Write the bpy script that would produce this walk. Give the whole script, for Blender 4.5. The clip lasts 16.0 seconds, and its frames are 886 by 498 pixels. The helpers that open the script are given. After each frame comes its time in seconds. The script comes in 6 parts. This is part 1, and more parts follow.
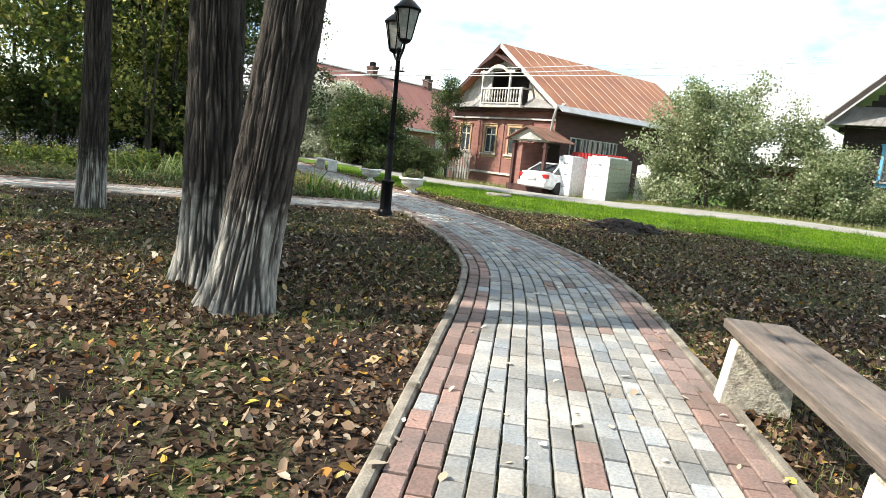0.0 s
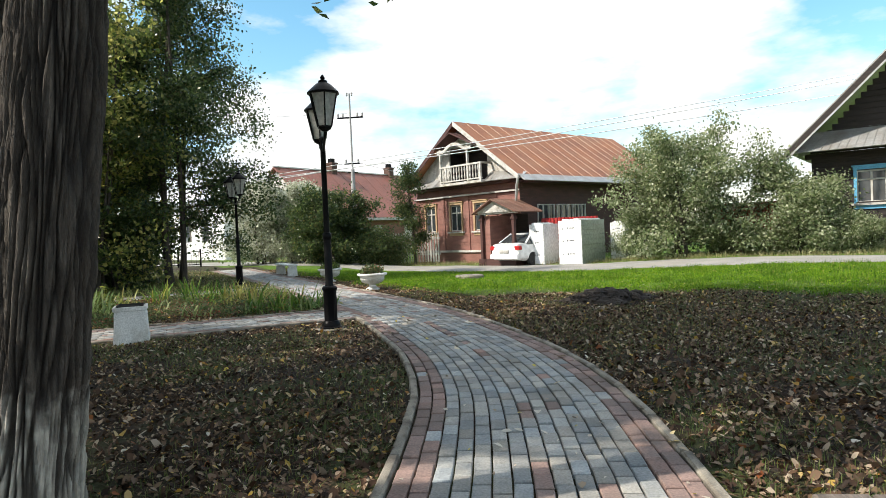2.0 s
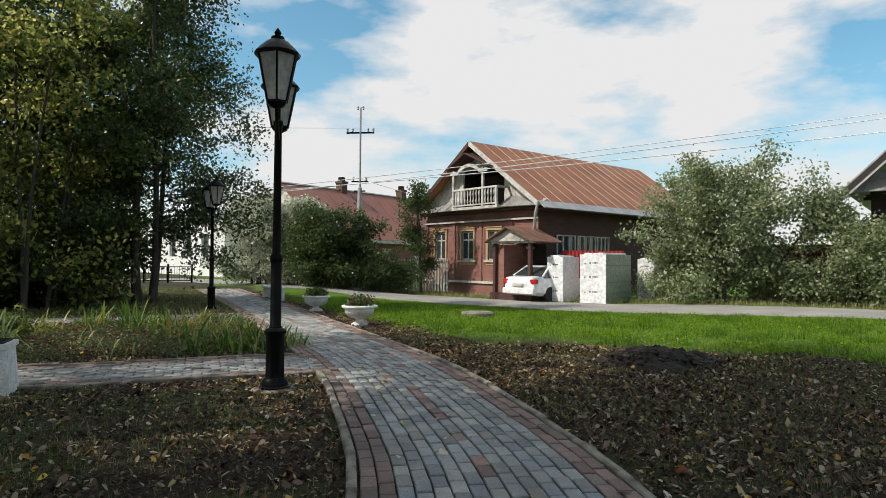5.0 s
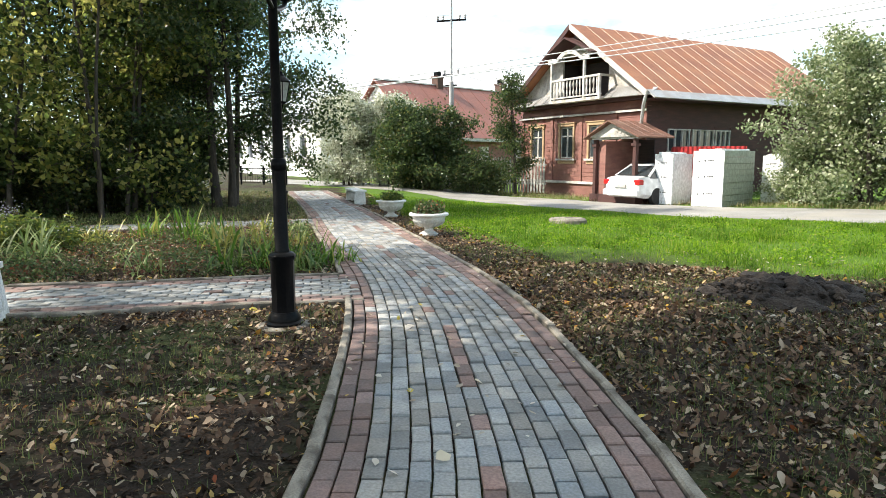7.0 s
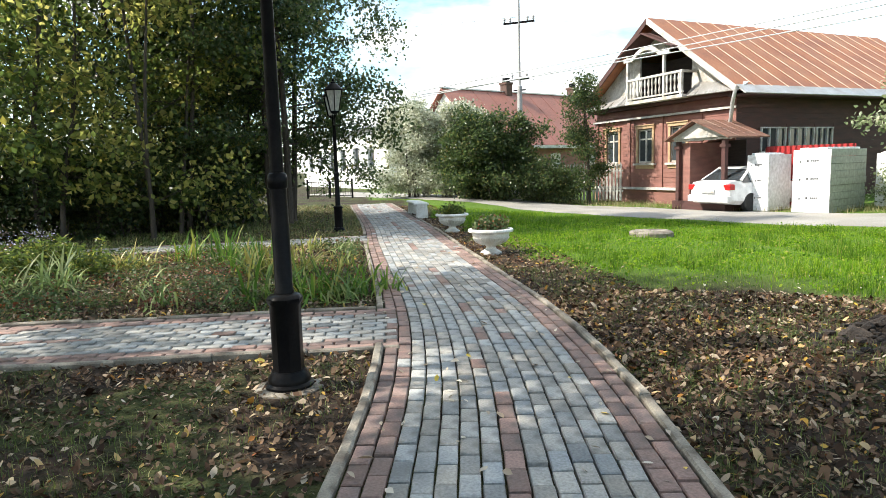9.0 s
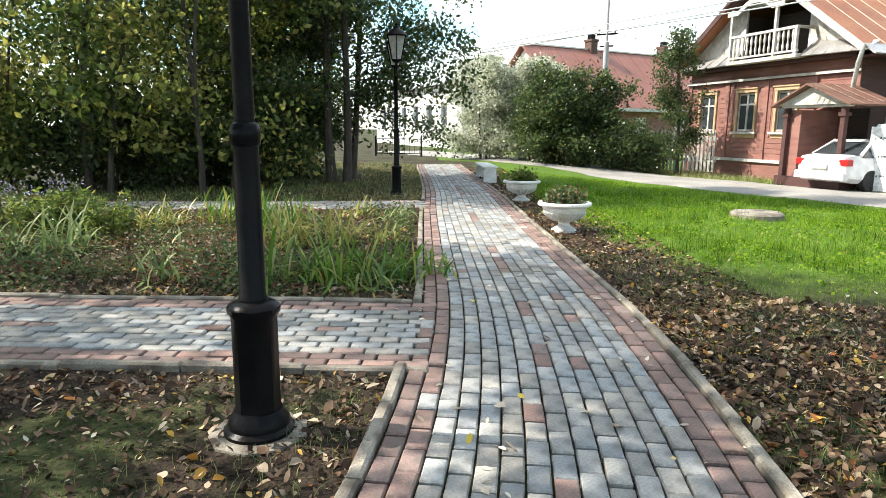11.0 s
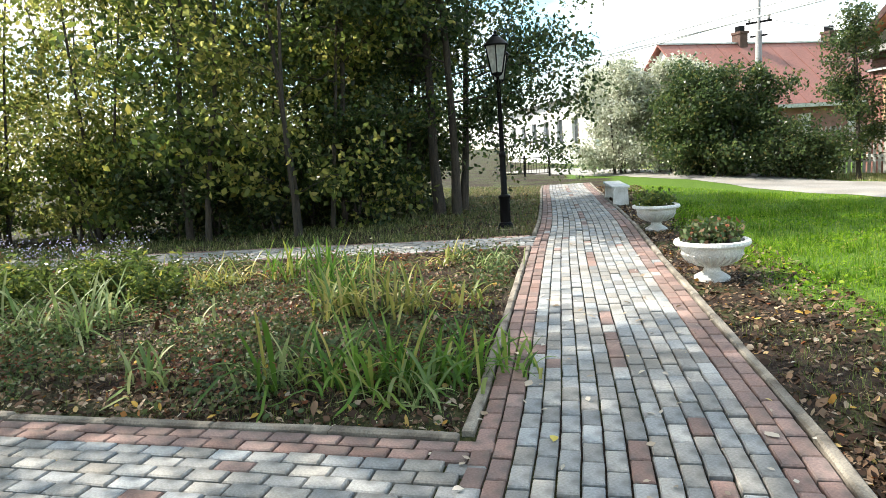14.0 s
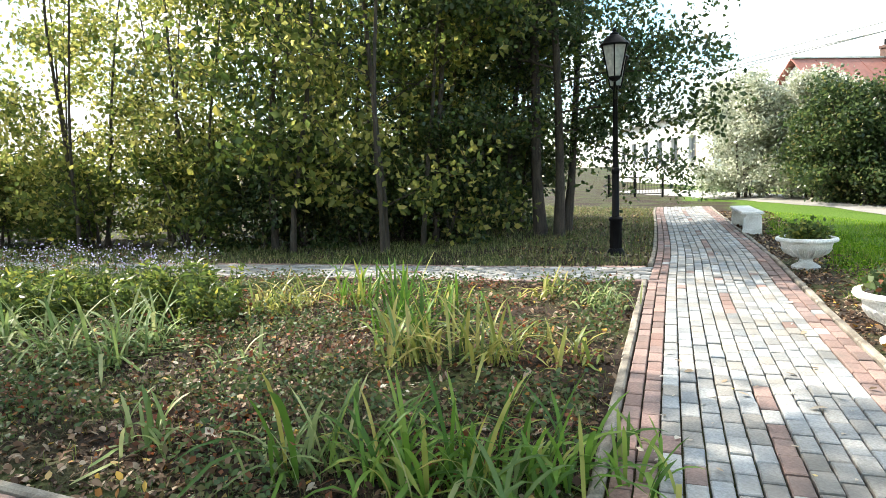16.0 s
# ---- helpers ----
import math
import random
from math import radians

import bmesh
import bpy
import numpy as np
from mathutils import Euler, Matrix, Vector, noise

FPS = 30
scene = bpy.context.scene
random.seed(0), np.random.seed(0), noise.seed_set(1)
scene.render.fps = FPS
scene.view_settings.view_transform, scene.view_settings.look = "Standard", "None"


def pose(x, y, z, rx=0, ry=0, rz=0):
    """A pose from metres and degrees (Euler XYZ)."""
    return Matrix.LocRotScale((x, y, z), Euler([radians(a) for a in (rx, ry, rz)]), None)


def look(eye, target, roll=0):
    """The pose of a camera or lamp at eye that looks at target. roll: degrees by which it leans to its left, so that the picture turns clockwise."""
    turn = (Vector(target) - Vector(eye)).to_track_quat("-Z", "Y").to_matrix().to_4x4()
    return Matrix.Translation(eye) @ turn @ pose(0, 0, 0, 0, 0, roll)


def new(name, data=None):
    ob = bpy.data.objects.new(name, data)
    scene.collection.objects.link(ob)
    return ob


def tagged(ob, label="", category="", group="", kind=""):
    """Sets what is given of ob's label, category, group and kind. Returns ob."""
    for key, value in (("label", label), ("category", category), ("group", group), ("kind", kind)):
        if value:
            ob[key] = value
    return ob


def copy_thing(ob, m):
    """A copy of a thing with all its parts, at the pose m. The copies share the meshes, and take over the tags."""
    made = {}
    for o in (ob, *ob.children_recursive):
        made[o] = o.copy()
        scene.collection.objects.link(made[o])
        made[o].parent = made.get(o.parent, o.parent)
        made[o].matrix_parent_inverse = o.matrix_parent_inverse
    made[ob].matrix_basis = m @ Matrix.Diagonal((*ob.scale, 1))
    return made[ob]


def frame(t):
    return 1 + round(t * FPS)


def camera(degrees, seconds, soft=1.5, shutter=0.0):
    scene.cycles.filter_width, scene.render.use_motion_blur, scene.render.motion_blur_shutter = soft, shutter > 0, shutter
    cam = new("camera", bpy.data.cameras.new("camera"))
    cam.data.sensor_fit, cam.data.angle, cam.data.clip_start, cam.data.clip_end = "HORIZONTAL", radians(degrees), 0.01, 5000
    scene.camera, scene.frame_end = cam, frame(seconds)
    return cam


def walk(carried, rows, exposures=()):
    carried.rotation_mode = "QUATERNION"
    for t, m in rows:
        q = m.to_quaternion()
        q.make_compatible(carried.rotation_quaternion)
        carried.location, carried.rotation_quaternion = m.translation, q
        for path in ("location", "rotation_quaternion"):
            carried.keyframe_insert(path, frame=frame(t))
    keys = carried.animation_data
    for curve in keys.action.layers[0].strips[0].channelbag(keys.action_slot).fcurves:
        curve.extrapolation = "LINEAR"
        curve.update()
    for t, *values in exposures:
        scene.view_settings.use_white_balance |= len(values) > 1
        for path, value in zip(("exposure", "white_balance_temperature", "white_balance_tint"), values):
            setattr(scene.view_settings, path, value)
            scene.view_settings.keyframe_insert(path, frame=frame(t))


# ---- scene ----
cam = camera(69.6, 16.0, soft=0.7)
PATH = [
    (0, (1.265, 1.293, 1.148), (1.022, 3.255, 0.846), 5.9),
    (0.5, (1.375, 1.648, 1.164), (1.027, 3.591, 0.843), 5.9),
    (1, (1.442, 1.996, 1.226), (1.207, 3.968, 0.986), 0.3),
    (1.5, (1.525, 2.408, 1.254), (1.291, 4.389, 1.117), -6.2),
    (2, (1.492, 2.806, 1.271), (1.29, 4.795, 1.221), -2.5),
    (2.5, (1.471, 3.18, 1.278), (1.347, 5.176, 1.296), -2.4),
    (3, (1.527, 3.568, 1.297), (1.408, 5.562, 1.403), 1.8),
    (3.2, (1.487, 3.729, 1.298), (1.403, 5.725, 1.396), 1.7),
    (5.3, (1.397, 5.735, 1.287), (1.064, 7.707, 1.291), -0.2),
    (5.5, (1.396, 5.926, 1.276), (0.971, 7.881, 1.245), -1.1),
    (6, (1.458, 6.349, 1.285), (1.023, 8.301, 1.237), -0.6),
    (6.5, (1.55, 6.738, 1.299), (1.095, 8.668, 1.036), -0.4),
    (7, (1.665, 7.062, 1.351), (1.108, 8.962, 1.068), -0.1),
    (7.5, (1.789, 7.394, 1.354), (1.185, 9.289, 1.14), -0.2),
    (8, (1.663, 7.794, 1.359), (1.082, 9.697, 1.159), 0.2),
    (8.5, (1.603, 8.04, 1.344), (0.942, 9.908, 1.072), -0.9),
    (9, (1.425, 8.382, 1.346), (0.652, 10.21, 1.095), -1.7),
    (9.2, (1.348, 8.526, 1.328), (0.528, 10.325, 1.027), -2.4),
    (11.3, (0.928, 9.896, 1.326), (-0.048, 11.601, 0.954), 0.8),
    (11.5, (0.894, 10.012, 1.328), (-0.086, 11.727, 1.012), 1.7),
    (12, (0.802, 10.316, 1.341), (-0.324, 11.932, 0.997), -2.9),
    (12.5, (0.752, 10.644, 1.378), (-0.418, 12.233, 1.055), -4.3),
    (13, (0.636, 10.883, 1.389), (-0.559, 12.459, 1.093), -3.2),
    (13.5, (0.519, 11.276, 1.37), (-0.713, 12.796, 0.957), -2.8),
    (14, (0.41, 11.561, 1.412), (-0.917, 13.027, 1.11), -3.9),
    (14.5, (0.201, 11.814, 1.45), (-1.19, 13.224, 1.175), -0.3),
    (15, (0.028, 12.002, 1.43), (-1.402, 13.373, 1.152), -2.7),
    (15.5, (-0.14, 12.184, 1.396), (-1.684, 13.433, 1.165), -2.3),
    (16, (-0.383, 12.46, 1.362), (-1.927, 13.709, 1.123), -2.1),
]
EXPO = [(0.0, 0.86), (1.2, 0.86), (1.8, 0.6), (2.4, 0.12), (3.2, -0.12), (5.3, -0.18), (6.0, 0.22), (6.6, 0.65), (7.3, 0.9), (9.2, 0.9), (11.3, 1.05), (14.0, 1.12), (16.0, 1.38)]
walk(cam, [(t, look(eye, target, roll)) for t, eye, target, roll in PATH], EXPO)

# ---------------- world and sun ----------------
SUN_ELEV, SUN_AZ = 44.0, (-0.92, -0.40)
world = bpy.data.worlds.new("sky")
scene.world = world
world.use_nodes = True
wn, wl = world.node_tree.nodes, world.node_tree.links
wn.clear()
w_out = wn.new("ShaderNodeOutputWorld")
w_bg = wn.new("ShaderNodeBackground")
w_sky = wn.new("ShaderNodeTexSky")
w_sky.sky_type = 'NISHITA'
w_sky.sun_disc = False
w_sky.sun_elevation = radians(SUN_ELEV)
w_sky.sun_rotation = math.atan2(SUN_AZ[0], SUN_AZ[1])
w_tc = wn.new("ShaderNodeTexCoord")
w_map = wn.new("ShaderNodeMapping")
w_map.inputs["Scale"].default_value = (1.0, 1.0, 2.6)
w_noise = wn.new("ShaderNodeTexNoise")
w_noise.inputs["Scale"].default_value = 2.3
w_noise.inputs["Detail"].default_value = 7.0
w_noise.inputs["Roughness"].default_value = 0.55
w_ramp = wn.new("ShaderNodeValToRGB")
w_ramp.color_ramp.elements[0].position, w_ramp.color_ramp.elements[1].position = 0.45, 0.56
w_mul = wn.new("ShaderNodeMix")
w_mul.data_type = 'RGBA'
w_mul.inputs[7].default_value = (7.4, 7.4, 7.4, 1)
wl.new(w_tc.outputs["Generated"], w_map.inputs["Vector"])
wl.new(w_map.outputs["Vector"], w_noise.inputs["Vector"])
wl.new(w_noise.outputs["Fac"], w_ramp.inputs["Fac"])
wl.new(w_ramp.outputs["Color"], w_mul.inputs[0])
w_hsv = wn.new("ShaderNodeHueSaturation")
w_hsv.inputs["Hue"].default_value, w_hsv.inputs["Saturation"].default_value, w_hsv.inputs["Value"].default_value = 0.475, 1.2, 1.45
wl.new(w_sky.outputs["Color"], w_hsv.inputs["Color"])
wl.new(w_hsv.outputs["Color"], w_mul.inputs[6])
wl.new(w_mul.outputs[2], w_bg.inputs["Color"])
w_bg.inputs["Strength"].default_value = 0.125
wl.new(w_bg.outputs["Background"], w_out.inputs["Surface"])

sun = new("sun", bpy.data.lights.new("sun", 'SUN'))
sun.data.energy, sun.data.angle, sun.data.color = 5.0, radians(0.6), (1.0, 0.93, 0.82)
_ce = math.cos(radians(SUN_ELEV)) / math.hypot(*SUN_AZ)
sun.matrix_world = look((0, 0, 40), (-SUN_AZ[0] * _ce, -SUN_AZ[1] * _ce, 40 - math.sin(radians(SUN_ELEV))))

# ---------------- materials ----------------
def material(name, c1, c2=None, rough=0.8, scale=8.0, fine=60.0, bump=0.3, metal=0.0, island=0.0, stretch=(1, 1, 1),
             stain=None, stain_scale=1.2, stain_amount=0.5, objrand=0.0, trans=0.0, spec=0.4, bump_dist=0.01, tint=None):
    """Two-scale procedural surface: c1 and c2 mixed by coarse noise, fine grain over it, stains and random tone per piece."""
    m = bpy.data.materials.new(name)
    m.use_nodes = True
    n, l = m.node_tree.nodes, m.node_tree.links
    b = n["Principled BSDF"]
    b.inputs["Roughness"].default_value = rough
    b.inputs["Metallic"].default_value = metal
    b.inputs["Specular IOR Level"].default_value = spec
    tc = n.new("ShaderNodeTexCoord")
    mp = n.new("ShaderNodeMapping")
    mp.inputs["Scale"].default_value = stretch
    l.new(tc.outputs["Object"], mp.inputs["Vector"])
    n1 = n.new("ShaderNodeTexNoise")
    n1.inputs["Scale"].default_value, n1.inputs["Detail"].default_value = scale, 4
    n2 = n.new("ShaderNodeTexNoise")
    n2.inputs["Scale"].default_value, n2.inputs["Detail"].default_value = fine, 3
    l.new(mp.outputs[0], n1.inputs["Vector"])
    l.new(mp.outputs[0], n2.inputs["Vector"])
    c2 = c2 or tuple(v * 0.7 for v in c1)
    mix = n.new("ShaderNodeMix")
    mix.data_type = 'RGBA'
    mix.inputs[6].default_value, mix.inputs[7].default_value = (*c1, 1), (*c2, 1)
    rp = n.new("ShaderNodeValToRGB")
    rp.color_ramp.elements[0].position, rp.color_ramp.elements[1].position = 0.35, 0.65
    l.new(n1.outputs["Fac"], rp.inputs["Fac"])
    l.new(rp.outputs["Color"], mix.inputs[0])
    col = mix.outputs[2]
    hsv = n.new("ShaderNodeHueSaturation")
    mr = n.new("ShaderNodeMapRange")
    mr.inputs[1].default_value, mr.inputs[2].default_value, mr.inputs[3].default_value, mr.inputs[4].default_value = 0.3, 0.7, 0.78, 1.22
    l.new(n2.outputs["Fac"], mr.inputs[0])
    val = mr.outputs[0]
    if island or objrand:
        if island:
            src = n.new("ShaderNodeNewGeometry").outputs["Random Per Island"]
        else:
            src = n.new("ShaderNodeObjectInfo").outputs["Random"]
        amt = island or objrand
        m2 = n.new("ShaderNodeMapRange")
        m2.inputs[3].default_value, m2.inputs[4].default_value = 1 - amt, 1 + amt
        l.new(src, m2.inputs[0])
        mm = n.new("ShaderNodeMath")
        mm.operation = 'MULTIPLY'
        l.new(val, mm.inputs[0])
        l.new(m2.outputs[0], mm.inputs[1])
        val = mm.outputs[0]
    l.new(val, hsv.inputs["Value"])
    l.new(col, hsv.inputs["Color"])
    col = hsv.outputs[0]
    if tint:
        wn1 = n.new("ShaderNodeTexWhiteNoise")
        wn1.noise_dimensions = '1D'
        l.new(src, wn1.inputs["W"])
        mt = n.new("ShaderNodeMix")
        mt.data_type = 'RGBA'
        mt.inputs[6].default_value, mt.inputs[7].default_value = (*tint[0], 1), (*tint[1], 1)
        l.new(wn1.outputs["Value"], mt.inputs[0])
        mm2 = n.new("ShaderNodeMix")
        mm2.data_type, mm2.blend_type = 'RGBA', 'MULTIPLY'
        mm2.inputs[0].default_value = 1.0
        l.new(col, mm2.inputs[6])
        l.new(mt.outputs[2], mm2.inputs[7])
        col = mm2.outputs[2]
    if stain:
        n3 = n.new("ShaderNodeTexNoise")
        n3.inputs["Scale"].default_value, n3.inputs["Detail"].default_value = stain_scale, 6
        l.new(tc.outputs["Object"], n3.inputs["Vector"])
        r3 = n.new("ShaderNodeValToRGB")
        r3.color_ramp.elements[0].position, r3.color_ramp.elements[1].position = 0.5, 0.68
        r3.color_ramp.elements[1].color = (stain_amount,) * 3 + (1,)
        l.new(n3.outputs["Fac"], r3.inputs["Fac"])
        ms = n.new("ShaderNodeMix")
        ms.data_type = 'RGBA'
        ms.inputs[7].default_value = (*stain, 1)
        l.new(r3.outputs["Color"], ms.inputs[0])
        l.new(col, ms.inputs[6])
        col = ms.outputs[2]
    l.new(col, b.inputs["Base Color"])
    if bump:
        bp = n.new("ShaderNodeBump")
        bp.inputs["Strength"].default_value, bp.inputs["Distance"].default_value = bump, bump_dist
        l.new(n2.outputs["Fac"], bp.inputs["Height"])
        l.new(bp.outputs[0], b.inputs["Normal"])
    if trans:
        tr = n.new("ShaderNodeBsdfTranslucent")
        l.new(col, tr.inputs["Color"])
        mx = n.new("ShaderNodeMixShader")
        mx.inputs[0].default_value = trans
        l.new(b.outputs[0], mx.inputs[1])
        l.new(tr.outputs[0], mx.inputs[2])
        l.new(mx.outputs[0], n["Material Output"].inputs["Surface"])
    return m


def leaf_material(name, stops, trans=0.55, rough=0.45, spec=0.5, single=False):
    """Leaves: one of several tones picked per leaf."""
    m = bpy.data.materials.new(name)
    m.use_nodes = True
    n, l = m.node_tree.nodes, m.node_tree.links
    b = n["Principled BSDF"]
    b.inputs["Roughness"].default_value = rough
    b.inputs["Specular IOR Level"].default_value = spec
    g = n.new("ShaderNodeNewGeometry")
    rp = n.new("ShaderNodeValToRGB")
    rp.color_ramp.elements.remove(rp.color_ramp.elements[1])
    for i, (p, c) in enumerate(stops):
        e = rp.color_ramp.elements[0] if i == 0 else rp.color_ramp.elements.new(p)
        e.position, e.color = p, (*c, 1)
    oi = n.new("ShaderNodeObjectInfo")
    l.new(oi.outputs["Random"] if single else g.outputs["Random Per Island"], rp.inputs["Fac"])
    l.new(rp.outputs["Color"], b.inputs["Base Color"])
    tr = n.new("ShaderNodeBsdfTranslucent")
    l.new(rp.outputs["Color"], tr.inputs["Color"])
    mx = n.new("ShaderNodeMixShader")
    mx.inputs[0].default_value = trans
    l.new(b.outputs[0], mx.inputs[1])
    l.new(tr.outputs[0], mx.inputs[2])
    l.new(mx.outputs[0], n["Material Output"].inputs["Surface"])
    return m


M_GREY = material("paver_grey", (0.33, 0.32, 0.295), (0.235, 0.245, 0.245), 0.75, 4, 70, 0.3, objrand=0.26, stain=(0.12, 0.11, 0.09), stain_scale=9.0, stain_amount=0.6, tint=((0.93, 0.99, 1.06), (1.06, 1.0, 0.93)))
M_GREY_I = material("paver_grey_far", (0.33, 0.32, 0.295), (0.235, 0.245, 0.245), 0.75, 4, 70, 0.3, island=0.3, stain=(0.12, 0.11, 0.09), stain_scale=1.6, stain_amount=0.55, tint=((0.93, 0.99, 1.06), (1.06, 1.0, 0.93)))
M_RED = material("paver_red", (0.25, 0.165, 0.14), (0.19, 0.138, 0.12), 0.8, 5, 70, 0.3, objrand=0.28, stain=(0.12, 0.1, 0.085), stain_scale=9.0, stain_amount=0.6, tint=((0.92, 0.97, 1.0), (1.07, 1.01, 0.98)))
M_RED_I = material("paver_red_far", (0.25, 0.165, 0.14), (0.19, 0.138, 0.12), 0.8, 5, 70, 0.3, island=0.3, stain=(0.12, 0.1, 0.085), stain_scale=1.6, stain_amount=0.55, tint=((0.92, 0.97, 1.0), (1.07, 1.01, 0.98)))
M_KERB = material("kerb_concrete", (0.30, 0.27, 0.22), (0.17, 0.148, 0.12), 0.9, 6, 90, 0.6, objrand=0.2, stain=(0.07, 0.055, 0.042), stain_scale=5, stain_amount=0.75)
M_CONC = material("aggregate_concrete", (0.46, 0.42, 0.33), (0.33, 0.30, 0.24), 0.95, 25, 70, 0.9, stain=(0.12, 0.1, 0.07), stain_scale=22, stain_amount=0.8)
M_WHITE = material("whitewashed_concrete", (0.72, 0.72, 0.70), (0.6, 0.6, 0.57), 0.85, 4, 60, 0.3, stain=(0.4, 0.37, 0.31), stain_scale=4, stain_amount=0.5)
M_WOOD = material("weathered_plank", (0.185, 0.15, 0.125), (0.105, 0.085, 0.07), 0.75, 3, 25, 0.6, stretch=(9, 0.8, 9), stain=(0.32, 0.24, 0.19), stain_scale=3, stain_amount=0.4)
M_IRON = material("black_painted_iron", (0.005, 0.005, 0.006), (0.008, 0.008, 0.008), 0.3, 8, 60, 0.1, spec=0.07)
M_ASPH = material("road_asphalt", (0.30, 0.29, 0.27), (0.22, 0.21, 0.19), 0.95, 0.8, 50, 0.5, stain=(0.34, 0.31, 0.25), stain_scale=0.5)
M_PLASTER = material("white_plaster", (0.75, 0.75, 0.73), (0.68, 0.68, 0.66), 0.9, 1, 30, 0.2)
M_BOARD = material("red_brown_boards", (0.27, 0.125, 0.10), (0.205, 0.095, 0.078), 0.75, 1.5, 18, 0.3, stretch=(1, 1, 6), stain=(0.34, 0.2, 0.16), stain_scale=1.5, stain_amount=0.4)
# dark trim and porch boards; on the side wall the tone includes its shade
M_BOARD_D = material("dark_and_shaded_brown_boards", (0.085, 0.035, 0.03), (0.055, 0.026, 0.022), 0.7, 1.5, 18, 0.3, stretch=(1, 1, 6))
M_OCHRE = material("ochre_casing", (0.48, 0.34, 0.2), (0.38, 0.25, 0.14), 0.6, 3, 30, 0.2)
M_PALE = material("pale_painted_wood", (0.58, 0.56, 0.52), (0.4, 0.385, 0.35), 0.7, 3, 30, 0.3, stain=(0.3, 0.26, 0.2), stain_scale=3)
M_ROOF = material("rusty_roof_sheet", (0.35, 0.135, 0.055), (0.25, 0.09, 0.042), 0.5, 1.0, 14, 0.15, metal=0.2, stain=(0.36, 0.22, 0.13), stain_scale=0.7, stain_amount=0.35)
M_SEAM = material("pale_roof_seam", (0.55, 0.42, 0.33), (0.45, 0.31, 0.22), 0.6, 2, 14, 0.1)
M_PORCHR = material("dull_brown_sheet", (0.19, 0.095, 0.065), (0.13, 0.065, 0.045), 0.6, 2, 20, 0.2, stain=(0.3, 0.2, 0.14), stain_scale=2, stain_amount=0.4)
M_ROOF3 = material("red_roof_sheet", (0.29, 0.115, 0.085), (0.24, 0.095, 0.07), 0.5, 0.6, 10, 0.1, stain=(0.3, 0.13, 0.1), stain_scale=0.4, stain_amount=0.4)
M_ZINC = material("zinc_sheet", (0.52, 0.52, 0.51), (0.4, 0.39, 0.37), 0.4, 2, 25, 0.15, metal=0.6, stain=(0.3, 0.22, 0.16), stain_scale=1.5, stain_amount=0.4)
M_LOG = material("dark_log_boards", (0.045, 0.034, 0.03), (0.028, 0.023, 0.022), 0.85, 2, 20, 0.4, stretch=(1, 1, 7))
M_BLUE = material("blue_painted_casing", (0.14, 0.42, 0.62), (0.11, 0.34, 0.52), 0.6, 3, 30, 0.2)
M_GLASS = material("window_glass", (0.05, 0.06, 0.065), (0.03, 0.035, 0.04), 0.05, 0.6, 4, 0.0, spec=0.8)
M_CURT = material("lace_curtain", (0.55, 0.54, 0.5), (0.4, 0.4, 0.38), 0.9, 6, 40, 0.2)
M_CARP = material("white_car_paint", (0.78, 0.78, 0.78), (0.74, 0.74, 0.74), 0.18, 1, 4, 0.0, spec=0.6)
M_RUBBER = material("tyre_rubber", (0.02, 0.02, 0.02), (0.03, 0.03, 0.03), 0.8, 9, 60, 0.2)
M_RIM = material("alloy_rim", (0.55, 0.55, 0.56), (0.45, 0.45, 0.46), 0.3, 9, 60, 0.0, metal=0.8)
M_TAIL = material("red_lens", (0.45, 0.02, 0.02), (0.35, 0.015, 0.015), 0.15, 9, 60, 0.0)
M_FOAM = material("white_wrap", (0.80, 0.80, 0.80), (0.70, 0.71, 0.71), 0.35, 2, 9, 0.5, bump_dist=0.04)
# grey-green boards, toned down for the shade on the stacks' right faces
M_FOAMG = material("shaded_grey_green_board", (0.36, 0.40, 0.33), (0.30, 0.335, 0.27), 0.5, 1.5, 9, 0.4, bump_dist=0.04)
M_INK = material("dark_print", (0.05, 0.05, 0.055), (0.04, 0.04, 0.045), 0.6, 9, 60, 0)
M_REDMET = material("red_corrugated_sheet", (0.42, 0.04, 0.04), (0.34, 0.035, 0.035), 0.4, 2, 20, 0.1)
M_RUSTMET = material("rusty_fence_sheet", (0.36, 0.09, 0.05), (0.26, 0.075, 0.045), 0.7, 1.5, 20, 0.2, stain=(0.15, 0.06, 0.04))
M_POLE = material("pole_concrete", (0.42, 0.42, 0.41), (0.33, 0.33, 0.32), 0.9, 3, 30, 0.2)
M_SOILM = material("mound_soil", (0.045, 0.035, 0.028), (0.025, 0.02, 0.017), 0.95, 5, 40, 1.0, bump_dist=0.03)
M_WIRE = material("pale_cable", (0.75, 0.75, 0.74), (0.65, 0.65, 0.64), 0.6, 3, 10, 0)
M_BRICK = material("sooty_chimney_brick", (0.12, 0.07, 0.055), (0.08, 0.05, 0.04), 0.9, 5, 40, 0.4)
M_BARK_W = material("woodland_bark", (0.085, 0.07, 0.055), (0.045, 0.038, 0.032), 0.95, 5, 30, 0.8, stretch=(4, 4, 0.7), bump_dist=0.02)
M_BARK_B = material("pale_birch_bark", (0.32, 0.31, 0.27), (0.12, 0.11, 0.09), 0.85, 3, 20, 0.4, stretch=(1, 1, 3))

